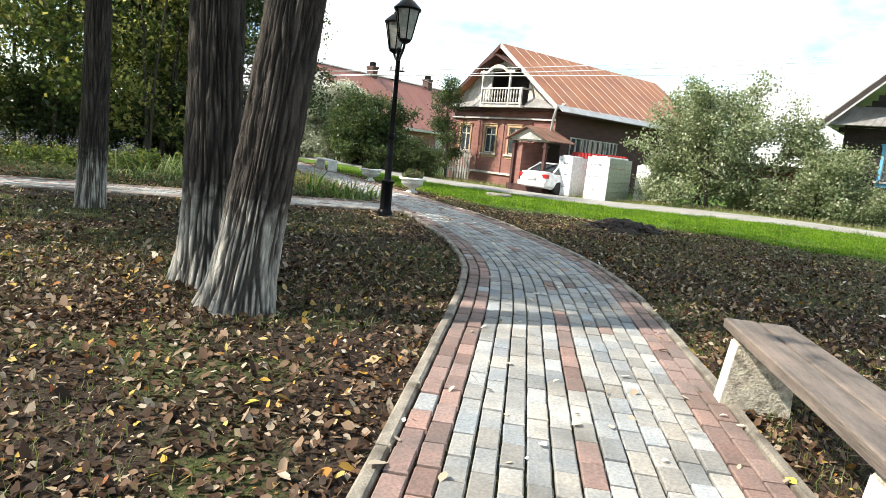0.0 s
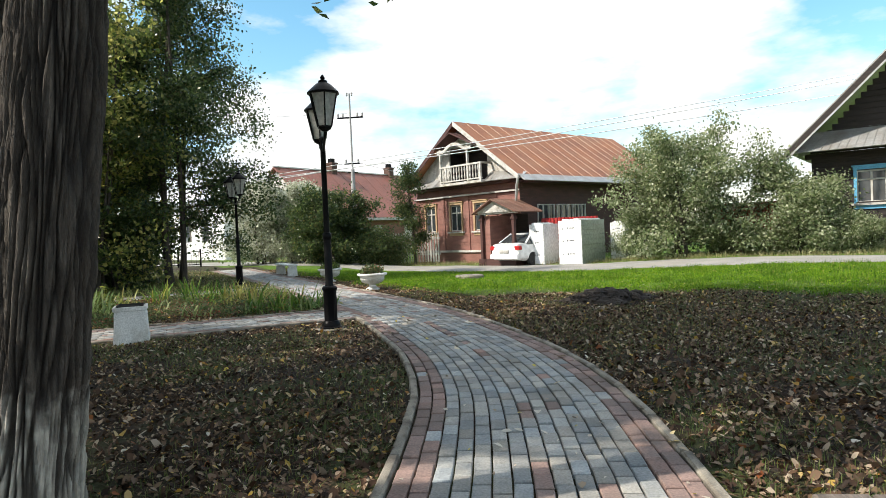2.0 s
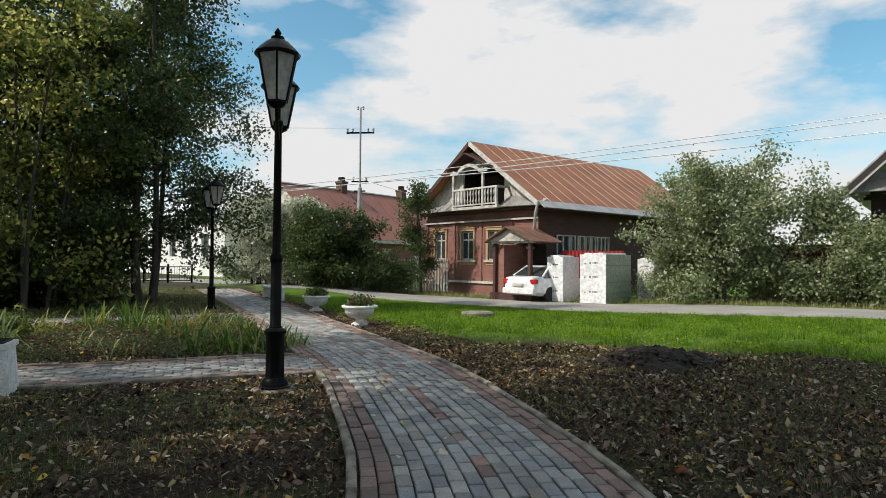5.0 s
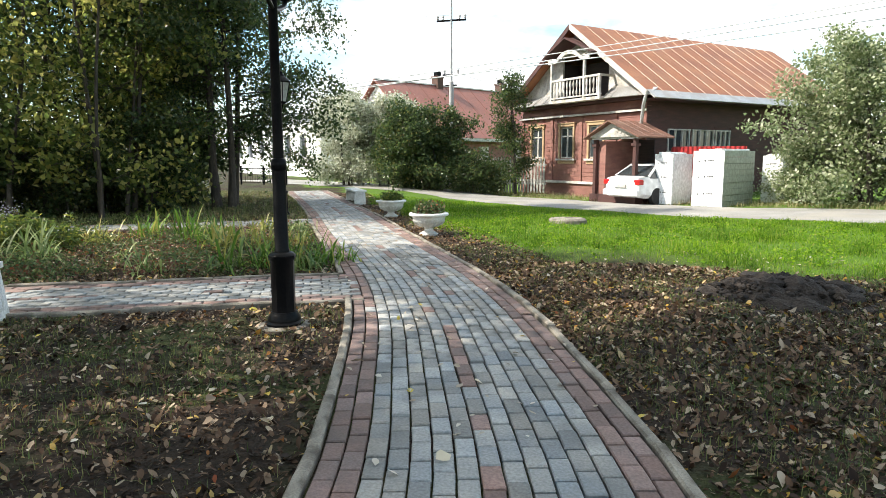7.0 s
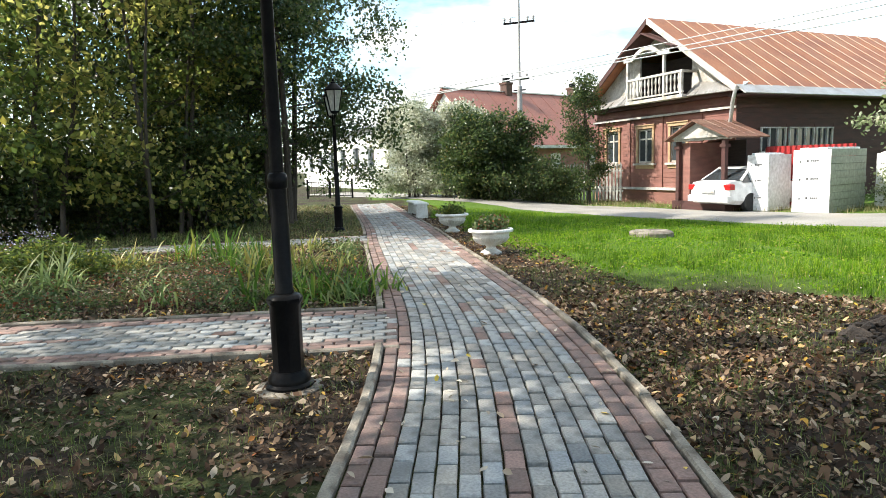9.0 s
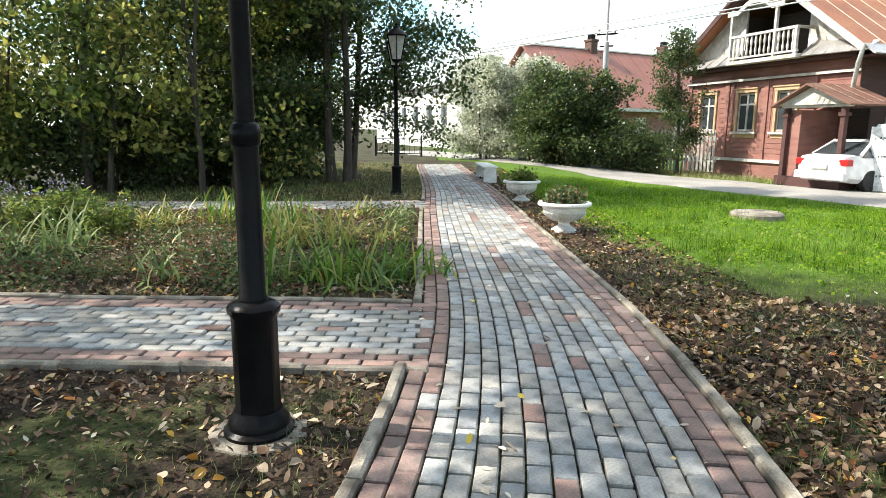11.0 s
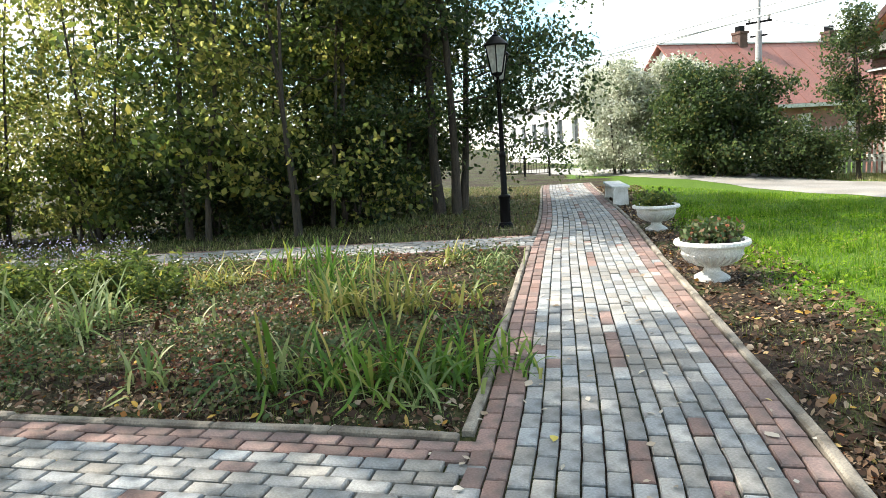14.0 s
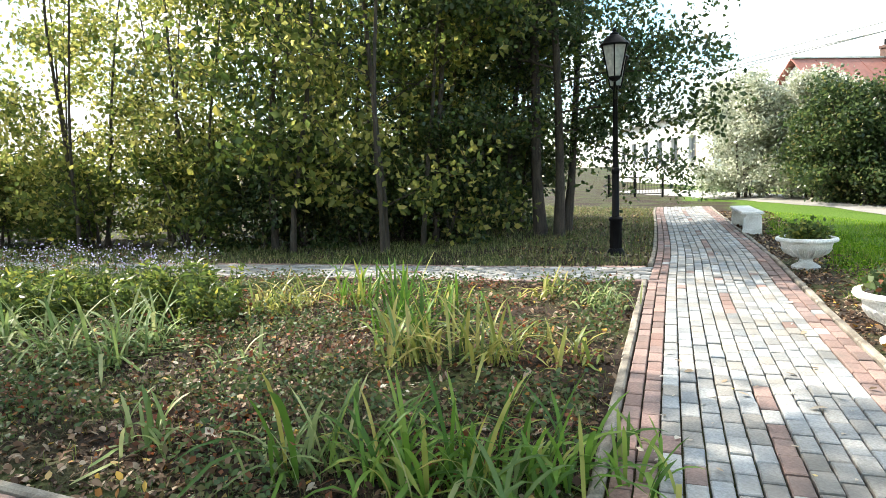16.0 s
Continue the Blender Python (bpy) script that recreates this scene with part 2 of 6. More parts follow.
M_LEAF_A = leaf_material("leaf_green", [(0.0, (0.048, 0.082, 0.022)), (0.5, (0.11, 0.16, 0.038)), (0.85, (0.19, 0.235, 0.05)), (1.0, (0.36, 0.33, 0.065))], 0.62, 0.36)
M_LEAF_Y = leaf_material("leaf_turning", [(0.0, (0.12, 0.17, 0.045)), (0.35, (0.24, 0.28, 0.075)), (0.7, (0.42, 0.42, 0.11)), (1.0, (0.6, 0.53, 0.18))], 0.74, 0.35)
M_LEAF_D = leaf_material("leaf_dark", [(0.0, (0.03, 0.055, 0.02)), (0.6, (0.075, 0.118, 0.04)), (0.9, (0.14, 0.18, 0.06)), (1.0, (0.22, 0.19, 0.06))], 0.58, 0.28)
M_LEAF_S = leaf_material("leaf_silver", [(0.0, (0.22, 0.26, 0.15)), (0.4, (0.46, 0.48, 0.35)), (1.0, (0.78, 0.78, 0.66))], 0.45)
M_LEAF_L = leaf_material("leaf_light", [(0.0, (0.10, 0.15, 0.055)), (0.5, (0.25, 0.30, 0.14)), (0.85, (0.44, 0.47, 0.29)), (1.0, (0.62, 0.62, 0.46))], 0.5, 0.38)
M_LITTER = leaf_material("fallen_leaves", [(0.0, (0.018, 0.01, 0.006)), (0.35, (0.05, 0.027, 0.015)), (0.6, (0.115, 0.066, 0.038)), (0.8, (0.22, 0.145, 0.09)), (0.92, (0.42, 0.34, 0.25)), (0.975, (0.45, 0.29, 0.05)), (1.0, (0.22, 0.06, 0.025))], 0.15, 0.6, 0.2)
M_GRASS = leaf_material("lawn_grass", [(0.0, (0.06, 0.15, 0.008)), (0.5, (0.15, 0.29, 0.013)), (0.9, (0.27, 0.40, 0.025)), (1.0, (0.40, 0.38, 0.11))], 0.5, 0.7, 0.15)
M_GRASS_T = leaf_material("shade_grass", [(0.0, (0.06, 0.105, 0.022)), (0.5, (0.11, 0.16, 0.03)), (1.0, (0.25, 0.24, 0.09))], 0.35, 0.5)
M_STRAW = leaf_material("dry_grass", [(0.0, (0.16, 0.17, 0.06)), (0.5, (0.32, 0.29, 0.13)), (1.0, (0.45, 0.40, 0.22))], 0.35, 0.6)
M_IRIS = leaf_material("iris_blades", [(0.0, (0.05, 0.12, 0.018)), (0.5, (0.13, 0.25, 0.035)), (0.85, (0.22, 0.31, 0.06)), (1.0, (0.42, 0.36, 0.10))], 0.4, 0.5, 0.3, single=True)
M_IRIS_Y = leaf_material("yellowing_blades", [(0.0, (0.14, 0.22, 0.05)), (0.4, (0.3, 0.32, 0.07)), (1.0, (0.46, 0.38, 0.13))], 0.35, 0.4, single=True)
M_IRIS_P = leaf_material("pale_blades", [(0.0, (0.10, 0.17, 0.05)), (0.5, (0.22, 0.30, 0.10)), (1.0, (0.40, 0.42, 0.20))], 0.4, 0.5, 0.3, single=True)
M_HERB = leaf_material("bed_herbs", [(0.0, (0.045, 0.085, 0.03)), (0.5, (0.085, 0.13, 0.04)), (0.8, (0.13, 0.14, 0.05)), (0.93, (0.15, 0.09, 0.045)), (1.0, (0.26, 0.08, 0.03))], 0.35, 0.6)
M_LILAC = leaf_material("lilac_asters", [(0.0, (0.28, 0.26, 0.42)), (0.6, (0.42, 0.40, 0.58)), (1.0, (0.6, 0.6, 0.66))], 0.3, 0.6)
M_RFLOW = leaf_material("red_leaves", [(0.0, (0.12, 0.045, 0.025)), (0.6, (0.2, 0.06, 0.03)), (0.93, (0.24, 0.10, 0.04)), (1.0, (0.5, 0.1, 0.03))], 0.3, 0.6)


# ---------------- mesh helpers ----------------
def mesh_from(name, verts, faces, mats, face_mats=None, smooth=False):
    me = bpy.data.meshes.new(name)
    me.from_pydata([tuple(v) for v in verts], [], faces)
    for m in mats if isinstance(mats, (list, tuple)) else [mats]:
        me.materials.append(m)
    if face_mats is not None:
        me.polygons.foreach_set("material_index", np.asarray(face_mats, dtype=np.int32))
    if smooth:
        me.polygons.foreach_set("use_smooth", np.ones(len(me.polygons), dtype=bool))
    me.update()
    return me


def quads_mesh(name, v, mat, smooth=False):
    """v: array (n, 4, 3) of separate quads, or (n, k, 4, 3) strips kept together by the caller."""
    n = len(v)
    me = bpy.data.meshes.new(name)
    me.vertices.add(n * 4)
    me.vertices.foreach_set("co", v.reshape(-1).astype(np.float32))
    me.loops.add(n * 4)
    me.loops.foreach_set("vertex_index", np.arange(n * 4, dtype=np.int32))
    me.polygons.add(n)
    me.polygons.foreach_set("loop_start", np.arange(0, n * 4, 4, dtype=np.int32))
    me.materials.append(mat)
    me.update(calc_edges=True)
    me.validate()
    return me


class Build:
    """Gathers simple solids into one mesh."""

    def __init__(self):
        self.v, self.f, self.weld = [], [], False

    def add(self, verts, faces):
        o = len(self.v)
        self.v += [tuple(p) for p in verts]
        self.f += [tuple(i + o for i in f) for f in faces]
        return self

    def box(self, lo, hi, m=None, bevel=0.0):
        (x0, y0, z0), (x1, y1, z1) = lo, hi
        b = bevel
        if b:
            vs = [(x0, y0, z0), (x1, y0, z0), (x1, y1, z0), (x0, y1, z0), (x0, y0, z1 - b), (x1, y0, z1 - b), (x1, y1, z1 - b), (x0, y1, z1 - b),
                  (x0 + b, y0 + b, z1), (x1 - b, y0 + b, z1), (x1 - b, y1 - b, z1), (x0 + b, y1 - b, z1)]
            fs = [(3, 2, 1, 0), (0, 1, 5, 4), (1, 2, 6, 5), (2, 3, 7, 6), (3, 0, 4, 7), (4, 5, 9, 8), (5, 6, 10, 9), (6, 7, 11, 10), (7, 4, 8, 11), (8, 9, 10, 11)]
        else:
            vs = [(x0, y0, z0), (x1, y0, z0), (x1, y1, z0), (x0, y1, z0), (x0, y0, z1), (x1, y0, z1), (x1, y1, z1), (x0, y1, z1)]
            fs = [(3, 2, 1, 0), (0, 1, 5, 4), (1, 2, 6, 5), (2, 3, 7, 6), (3, 0, 4, 7), (4, 5, 6, 7)]
        if m is not None:
            vs = [m @ Vector(p) for p in vs]
        return self.add(vs, fs)

    def lathe(self, profile, seg=24, centre=(0, 0, 0), m=None, square=0):
        """profile: (radius, z) from bottom to top. square: number of flat sides instead of round."""
        k = square or seg
        vs, fs = [], []
        for r, z in profile:
            for i in range(k):
                a = 2 * math.pi * (i + (0.5 if square else 0)) / k
                vs.append(Vector((centre[0] + r * math.cos(a), centre[1] + r * math.sin(a), centre[2] + z)))
        for j in range(len(profile) - 1):
            for i in range(k):
                fs.append((j * k + i, j * k + (i + 1) % k, (j + 1) * k + (i + 1) % k, (j + 1) * k + i))
        fs.append(tuple(range(k))[::-1])
        fs.append(tuple((len(profile) - 1) * k + i for i in range(k)))
        if m is not None:
            vs = [m @ p for p in vs]
        return self.add(vs, fs)

    def tube(self, pts, radii, seg=8):
        pts = [Vector(p) for p in pts]
        if not isinstance(radii, (list, tuple)):
            radii = [radii] * len(pts)
        vs, fs = [], []
        ref = Vector((0.31, 0.17, 0.93))
        for i, p in enumerate(pts):
            d = (pts[min(i + 1, len(pts) - 1)] - pts[max(i - 1, 0)]).normalized()
            if abs(d.dot(ref)) > 0.95:
                r2 = Vector((1, 0, 0))
            else:
                r2 = ref
            a = d.cross(r2).normalized()
            b = d.cross(a)
            for k in range(seg):
                t = 2 * math.pi * k / seg
                vs.append(p + (a * math.cos(t) + b * math.sin(t)) * radii[i])
        for j in range(len(pts) - 1):
            for i in range(seg):
                fs.append((j * seg + i, j * seg + (i + 1) % seg, (j + 1) * seg + (i + 1) % seg, (j + 1) * seg + i))
        fs.append(tuple(range(seg)))
        fs.append(tuple((len(pts) - 1) * seg + i for i in range(seg))[::-1])
        return self.add(vs, fs)

    def prism(self, outline, a, b, axis=1):
        """Outline of (p, q) swept along one axis from a to b."""
        def put(p, q, s):
            return {0: (s, p, q), 1: (p, s, q), 2: (p, q, s)}[axis]
        k = len(outline)
        vs = [put(p, q, a) for p, q in outline] + [put(p, q, b) for p, q in outline]
        fs = [(i, (i + 1) % k, k + (i + 1) % k, k + i) for i in range(k)] + [tuple(range(k))[::-1], tuple(range(k, 2 * k))]
        return self.add(vs, fs)

    def mesh(self, name, mat, smooth=False):
        me = mesh_from(name, self.v, self.f, mat, smooth=False)
        bm = bmesh.new()
        bm.from_mesh(me)
        if self.weld:
            bmesh.ops.remove_doubles(bm, verts=bm.verts, dist=0.0005)
        bmesh.ops.recalc_face_normals(bm, faces=bm.faces)
        bm.to_mesh(me)
        bm.free()
        if smooth:
            me.polygons.foreach_set("use_smooth", np.ones(len(me.polygons), dtype=bool))
            me.set_sharp_from_angle(angle=radians(40))
        return me


def part(name, build, mat, parent, label="", smooth=False, m=None):
    me = build.mesh(name, mat, smooth) if isinstance(build, Build) else build
    ob = new(name, me)
    ob.parent = parent
    if m is not None:
        ob.matrix_basis = m
    if label:
        tagged(ob, label)
    return ob


def thing(name, label, category, m=None, group="", kind=""):
    e = new(name)
    e.empty_display_size = 0.2
    if m is not None:
        e.matrix_basis = m
    return tagged(e, label, category, group, kind)


def smoothstep(t):
    t = np.clip(t, 0, 1)
    return t * t * (3 - 2 * t)


# ---------------- plan ----------------
CENTRE = [(1.66, -9.0), (1.65, -3.0), (1.65, 1.0), (1.64, 3.5), (1.63, 5.1), (1.61, 6.5), (1.50, 8.0), (1.17, 9.5), (0.68, 10.9), (0.08, 12.4), (-0.78, 14.1),
          (-2.1, 16.3), (-3.85, 19.2), (-5.5, 22.0), (-7.9, 25.8), (-10.6, 30.0), (-12.5, 33.2)]


def spline(points, step):
    P = np.array([points[0]] + list(points) + [points[-1]], dtype=float)
    out = []
    for i in range(1, len(P) - 2):
        for t in np.linspace(0, 1, 24, endpoint=False):
            a, b, c, d = P[i - 1], P[i], P[i + 1], P[i + 2]
            out.append(0.5 * (2 * b + (c - a) * t + (2 * a - 5 * b + 4 * c - d) * t * t + (3 * b - a - 3 * c + d) * t ** 3))
    out.append(P[-2])
    out = np.array(out)
    s = np.concatenate([[0], np.cumsum(np.linalg.norm(np.diff(out, axis=0), axis=1))])
    n = int(s[-1] / step)
    ss = np.arange(n) * step
    return np.stack([np.interp(ss, s, out[:, 0]), np.interp(ss, s, out[:, 1])], 1)


class Line:
    def __init__(self, points, step=0.05):
        self.p, self.step = spline(points, step), step
        t = np.gradient(self.p, axis=0)
        self.t = t / np.linalg.norm(t, axis=1)[:, None]
        self.length = step * (len(self.p) - 1)

    def at(self, s, u):
        """Point s along the line and u to its right."""
        i = np.clip(s / self.step, 0, len(self.p) - 1.001)
        k = int(i)
        f = i - k
        p = self.p[k] * (1 - f) + self.p[k + 1] * f
        t = self.t[k] * (1 - f) + self.t[k + 1] * f
        return p[0] + t[1] * u, p[1] - t[0] * u, t

    def offset(self, x, y):
        """Signed distance to the right of the line and the way along it, for arrays."""
        x, y = np.asarray(x, float), np.asarray(y, float)
        best = np.full(x.shape, 1e9)
        u = np.zeros(x.shape)
        sv = np.zeros(x.shape)
        for k in range(0, len(self.p), 5):
            dx, dy = x - self.p[k, 0], y - self.p[k, 1]
            d = dx * dx + dy * dy
            w = d < best
            best = np.where(w, d, best)
            uu = dx * self.t[k, 1] - dy * self.t[k, 0]
            u = np.where(w, np.sign(uu) * np.sqrt(d), u)
            sv = np.where(w, k * self.step, sv)
        return u, sv


MAIN = Line(CENTRE)
HALF = 0.775
CROSS = Line([(-0.6, 13.52), (-2.2, 12.68), (-4.2, 11.64), (-7.5, 9.95), (-12.0, 7.9), (-20.0, 4.5)])
STRIP = Line([(-4.4, 19.9), (-6.5, 18.35), (-9.0, 16.7), (-12.5, 14.3), (-18.0, 11.0), (-24.0, 7.5)])
RD = (0.853, -0.522)   # way of the road
RN = (0.522, 0.853)    # across it


def ground_z(x, y):
    x, y = np.asarray(x, float), np.asarray(y, float)
    v = RN[0] * x + RN[1] * y
    z = -0.28 * smoothstep((v - 15) / 9) * smoothstep((x + 9) / 6) * (1 - smoothstep((x - 2) / 9))
    return z - 0.03


def bumps(x, y):
    return 0.018 * np.sin(1.7 * x + 0.6 * y) * np.sin(1.3 * y - 0.4 * x) + 0.01 * np.sin(4.1 * x + 1.0) * np.sin(3.7 * y)


def place_z(x, y):
    """Ground with its small bumps, level beside paved ways."""
    x, y = np.asarray(x, float), np.asarray(y, float)
    a = np.abs(MAIN.offset(x, y)[0]) - 0.85
    b = np.abs(CROSS.offset(x, y)[0]) - 0.8
    c = np.abs(STRIP.offset(x, y)[0]) - 0.8
    k = smoothstep(np.minimum(np.minimum(a, b), c) / 0.6)
    v = RN[0] * x + RN[1] * y
    k = k * (1 - smoothstep((v - 21.5) / 2))
    return ground_z(x, y) + bumps(x, y) * k + 0.015 * k


# ---------------- ground ----------------
def axis(lo, hi, step, far):
    mid = np.arange(lo, hi + step / 2, step)
    out = [hi + 2.5 ** k for k in np.linspace(0.5, math.log(far) / math.log(2.5), 14)]
    inn = [lo - 2.5 ** k for k in np.linspace(0.5, math.log(far) / math.log(2.5), 14)]
    return np.concatenate([inn[::-1], mid, out])


def ground_material():
    m = bpy.data.materials.new("park_ground")
    m.use_nodes = True
    n, l = m.node_tree.nodes, m.node_tree.links
    b = n["Principled BSDF"]
    b.inputs["Roughness"].default_value = 0.95
    b.inputs["Specular IOR Level"].default_value = 0.2
    geo = n.new("ShaderNodeTexCoord")

    def noise_tex(scale, detail=5):
        t = n.new("ShaderNodeTexNoise")
        t.inputs["Scale"].default_value, t.inputs["Detail"].default_value = scale, detail
        l.new(geo.outputs["Object"], t.inputs["Vector"])
        return t.outputs["Fac"]

    def ramp(src, a, b2):
        r = n.new("ShaderNodeMapRange")
        r.inputs[1].default_value, r.inputs[2].default_value = a, b2
        l.new(src, r.inputs[0])
        return r.outputs[0]

    def mixc(f, c1, c2):
        x = n.new("ShaderNodeMix")
        x.data_type = 'RGBA'
        l.new(f, x.inputs[0])
        for s, c in ((6, c1), (7, c2)):
            if isinstance(c, tuple):
                x.inputs[s].default_value = (*c, 1)
            else:
                l.new(c, x.inputs[s])
        return x.outputs[2]

    soil = mixc(ramp(noise_tex(40), 0.35, 0.65), (0.02, 0.014, 0.01), (0.052, 0.036, 0.025))
    soil = mixc(ramp(noise_tex(9), 0.45, 0.6), soil, (0.036, 0.026, 0.018))
    grass = mixc(ramp(noise_tex(30), 0.35, 0.65), (0.03, 0.04, 0.012), (0.065, 0.07, 0.025))
    base = mixc(ramp(noise_tex(0.9), 0.46, 0.58), soil, grass)
    at = n.new("ShaderNodeAttribute")
    at.attribute_name = "lawn"
    lawn = mixc(ramp(noise_tex(25), 0.3, 0.7), (0.05, 0.10, 0.012), (0.11, 0.19, 0.022))
    base = mixc(at.outputs["Fac"], base, lawn)
    l.new(base, b.inputs["Base Color"])
    bp = n.new("ShaderNodeBump")
    bp.inputs["Strength"].default_value, bp.inputs["Distance"].default_value = 0.8, 0.03
    l.new(noise_tex(45), bp.inputs["Height"])
    l.new(bp.outputs[0], b.inputs["Normal"])
    return m


def lawn_mask(x, y):
    """1 where the mown lawn grows: east of the path, up to the road and beyond it."""
    u, s = MAIN.offset(x, y)
    v = RN[0] * np.asarray(x) + RN[1] * np.asarray(y)
    wob = 0.35 * np.sin(1.9 * np.asarray(x) + 0.7) + 0.25 * np.sin(3.3 * np.asarray(y))
    near = smoothstep((u - 1.32 + 0.3 * wob) / 0.4)
    fwd = smoothstep((v - 13.6 - 0.22 * np.maximum(x, 0) + wob * 0.6) / 1.2)
    return near * fwd


xs, ys = axis(-18, 20, 0.2, 900), axis(-6, 40, 0.2, 900)
gx, gy = np.meshgrid(xs, ys)
gz = place_z(gx, gy)
inside = (gx > -18) & (gx < 20) & (gy > -6) & (gy < 40)
gz = np.where(inside, gz, ground_z(gx, gy))
nx, ny = len(xs), len(ys)
gv = np.stack([gx, gy, gz], -1).reshape(-1, 3)
idx = np.arange(nx * ny).reshape(ny, nx)
gf = np.stack([idx[:-1, :-1], idx[:-1, 1:], idx[1:, 1:], idx[1:, :-1]], -1).reshape(-1, 4)
g_me = mesh_from("ground", gv.tolist(), gf.tolist(), ground_material(), smooth=True)
att = g_me.attributes.new("lawn", 'FLOAT', 'POINT')
att.data.foreach_set("value", lawn_mask(gx, gy).reshape(-1).astype(np.float32))
ground = tagged(new("ground", g_me), "bare park soil with thin grass and fallen leaves", "ground", kind="structure")

# road beyond the lawn
def road_strip(name, v0, v1, a0, a1, mat, lift, label):
    vs, fs = [], []
    k = 0
    for i, a in enumerate(np.arange(a0, a1, 0.5)):
        for j in range(7):
            f = j / 6
            w = (0.12 * math.sin(a * 1.3) + 0.08 * math.sin(a * 3.1)) * (1 if j in (0, 6) else 0)
            v = v0 + (v1 - v0) * f + w
            x, y = RN[0] * v + RD[0] * a, RN[1] * v + RD[1] * a
            vs.append((x, y, float(place_z(np.array([x]), np.array([y]))[0]) + lift * (0.2 if j in (0, 6) else 1)))
        if i:
            for j in range(6):
                o = (i - 1) * 7 + j
                fs.append((o, o + 7, o + 8, o + 1))
    return tagged(new(name, mesh_from(name, vs, fs, mat, smooth=True)), label, "road", kind="structure")


road_strip("road", 24.0, 27.6, -40, 40, M_ASPH, 0.03, "worn grey asphalt lane with dusty edges")


# ---------------- trees ----------------
def leaf_quads(centres, size, rng, flat=0.0, ratio=0.62):
    """Small diamond-shaped leaves at the centres, turned at random."""
    n = len(centres)
    a = rng.normal(size=(n, 3))
    a[:, 2] *= 1 - flat
    a /= np.linalg.norm(a, axis=1)[:, None]
    h = rng.normal(size=(n, 3))
    b = np.cross(a, h)
    b /= np.linalg.norm(b, axis=1)[:, None]
    s = size * rng.uniform(0.65, 1.35, (n, 1))
    c = np.cross(a, b) * s * 0.18
    return np.stack([centres - a * s, centres + b * s * ratio + c, centres + a * s, centres - b * s * ratio + c], 1)


def limb(rng, start, way, length, bend, n=6):
    pts = [Vector(start)]
    d = Vector(way).normalized()
    for i in range(n):
        d = (d + Vector(rng.normal(size=3) * bend) + Vector((0, 0, 0.03))).normalized()
        pts.append(pts[-1] + d * (length / n))
    return pts


def tree_thing(name, label, seed, height, radius, crown_from, spread, leaves, leaf, mat, bark, stems=1, clump=0.55, limbs=16, droop=0.0, category="tree", lean=0.06, sparse=1.0):
    rng = np.random.default_rng(seed)
    ob = thing(name, label, category)
    wood, cents = Build(), []
    for st in range(stems):
        base = Vector((0, 0, -0.1)) + (Vector((rng.normal() * spread * 0.16, rng.normal() * spread * 0.16, 0)) if stems > 1 else Vector())
        way = Vector((rng.normal() * lean, rng.normal() * lean, 1)) + (Vector((base.x, base.y, 0)) * 0.18)
        hh = height * rng.uniform(0.8, 1.0) if st else height
        pts = limb(rng, base, way, hh * 0.94, 0.035, 9)
        r0 = radius * (1 if not st else rng.uniform(0.6, 0.9))
        wood.tube(pts, [r0 * (1.35 if i == 0 else 1) * (1 - 0.9 * i / 9) + 0.008 for i in range(10)], 9)
        for k in range(limbs // stems):
            f = crown_from + (0.98 - crown_from) * (k + rng.uniform(0, 1)) / (limbs // stems)
            i = min(int(f * 9), 8)
            p = pts[i].lerp(pts[i + 1], f * 9 - i)
            g = (f - crown_from) / (1 - crown_from)
            reach = spread * (0.45 + 0.75 * math.sin(math.pi * min(0.95, 0.22 + 0.72 * g))) * rng.uniform(0.65, 1.1) * (1 - 0.35 * g)
            az = rng.uniform(0, 2 * math.pi)
            lp = limb(rng, p, (math.cos(az), math.sin(az), 0.35 + 0.5 * g - droop), reach, 0.16)
            wood.tube(lp, [max(0.006, r0 * 0.34 * (1 - f * 0.6) * (1 - 0.85 * j / 6)) for j in range(7)], 5)
            for j in range(2, 7):
                tw = limb(rng, lp[j], Vector(rng.normal(size=3)) + Vector((0, 0, 0.2 - droop)), reach * 0.32, 0.25, 3)
                wood.tube(tw, [0.007, 0.006, 0.004, 0.003], 3)
                for q in tw[1:]:
                    cents.append((q, clump))
                cents.append((lp[j], clump * 0.8))
    cc = np.array([tuple(c[0]) for c in cents])
    cs = np.array([c[1] for c in cents])
    pick = rng.integers(0, len(cc), leaves)
    dens = rng.uniform(0, 1, len(cc))
    keep = dens[pick] < sparse
    pick = pick[keep]
    off = rng.normal(size=(len(pick), 3)) * cs[pick][:, None] * np.array([0.5, 0.5, 0.34])
    off[:, 2] -= np.abs(off[:, 0]) * 0.15
    P = cc[pick] + off
    P[:, 2] = np.maximum(P[:, 2], 0.08)
    part("trunk", wood, bark, ob, smooth=True)
    part("crown", quads_mesh("crown", leaf_quads(P, leaf, rng), mat), mat, ob)
    return ob


def gz_at(x, y):
    return float(place_z(np.array([x]), np.array([y]))[0])


def stand(ob, x, y, turn=0.0, size=1.0, dz=0.0):
    ob.matrix_basis = pose(x, y, gz_at(x, y) + dz, 0, 0, turn) @ Matrix.Scale(size, 4)
    return ob


def stand_copy(ob, x, y, turn=0.0, size=1.0):
    keep = ob.matrix_basis.copy()
    ob.matrix_basis = Matrix.Identity(4)
    c = copy_thing(ob, pose(x, y, gz_at(x, y), 0, 0, turn))
    c.scale = (size, size, size)
    ob.matrix_basis = keep
    return c


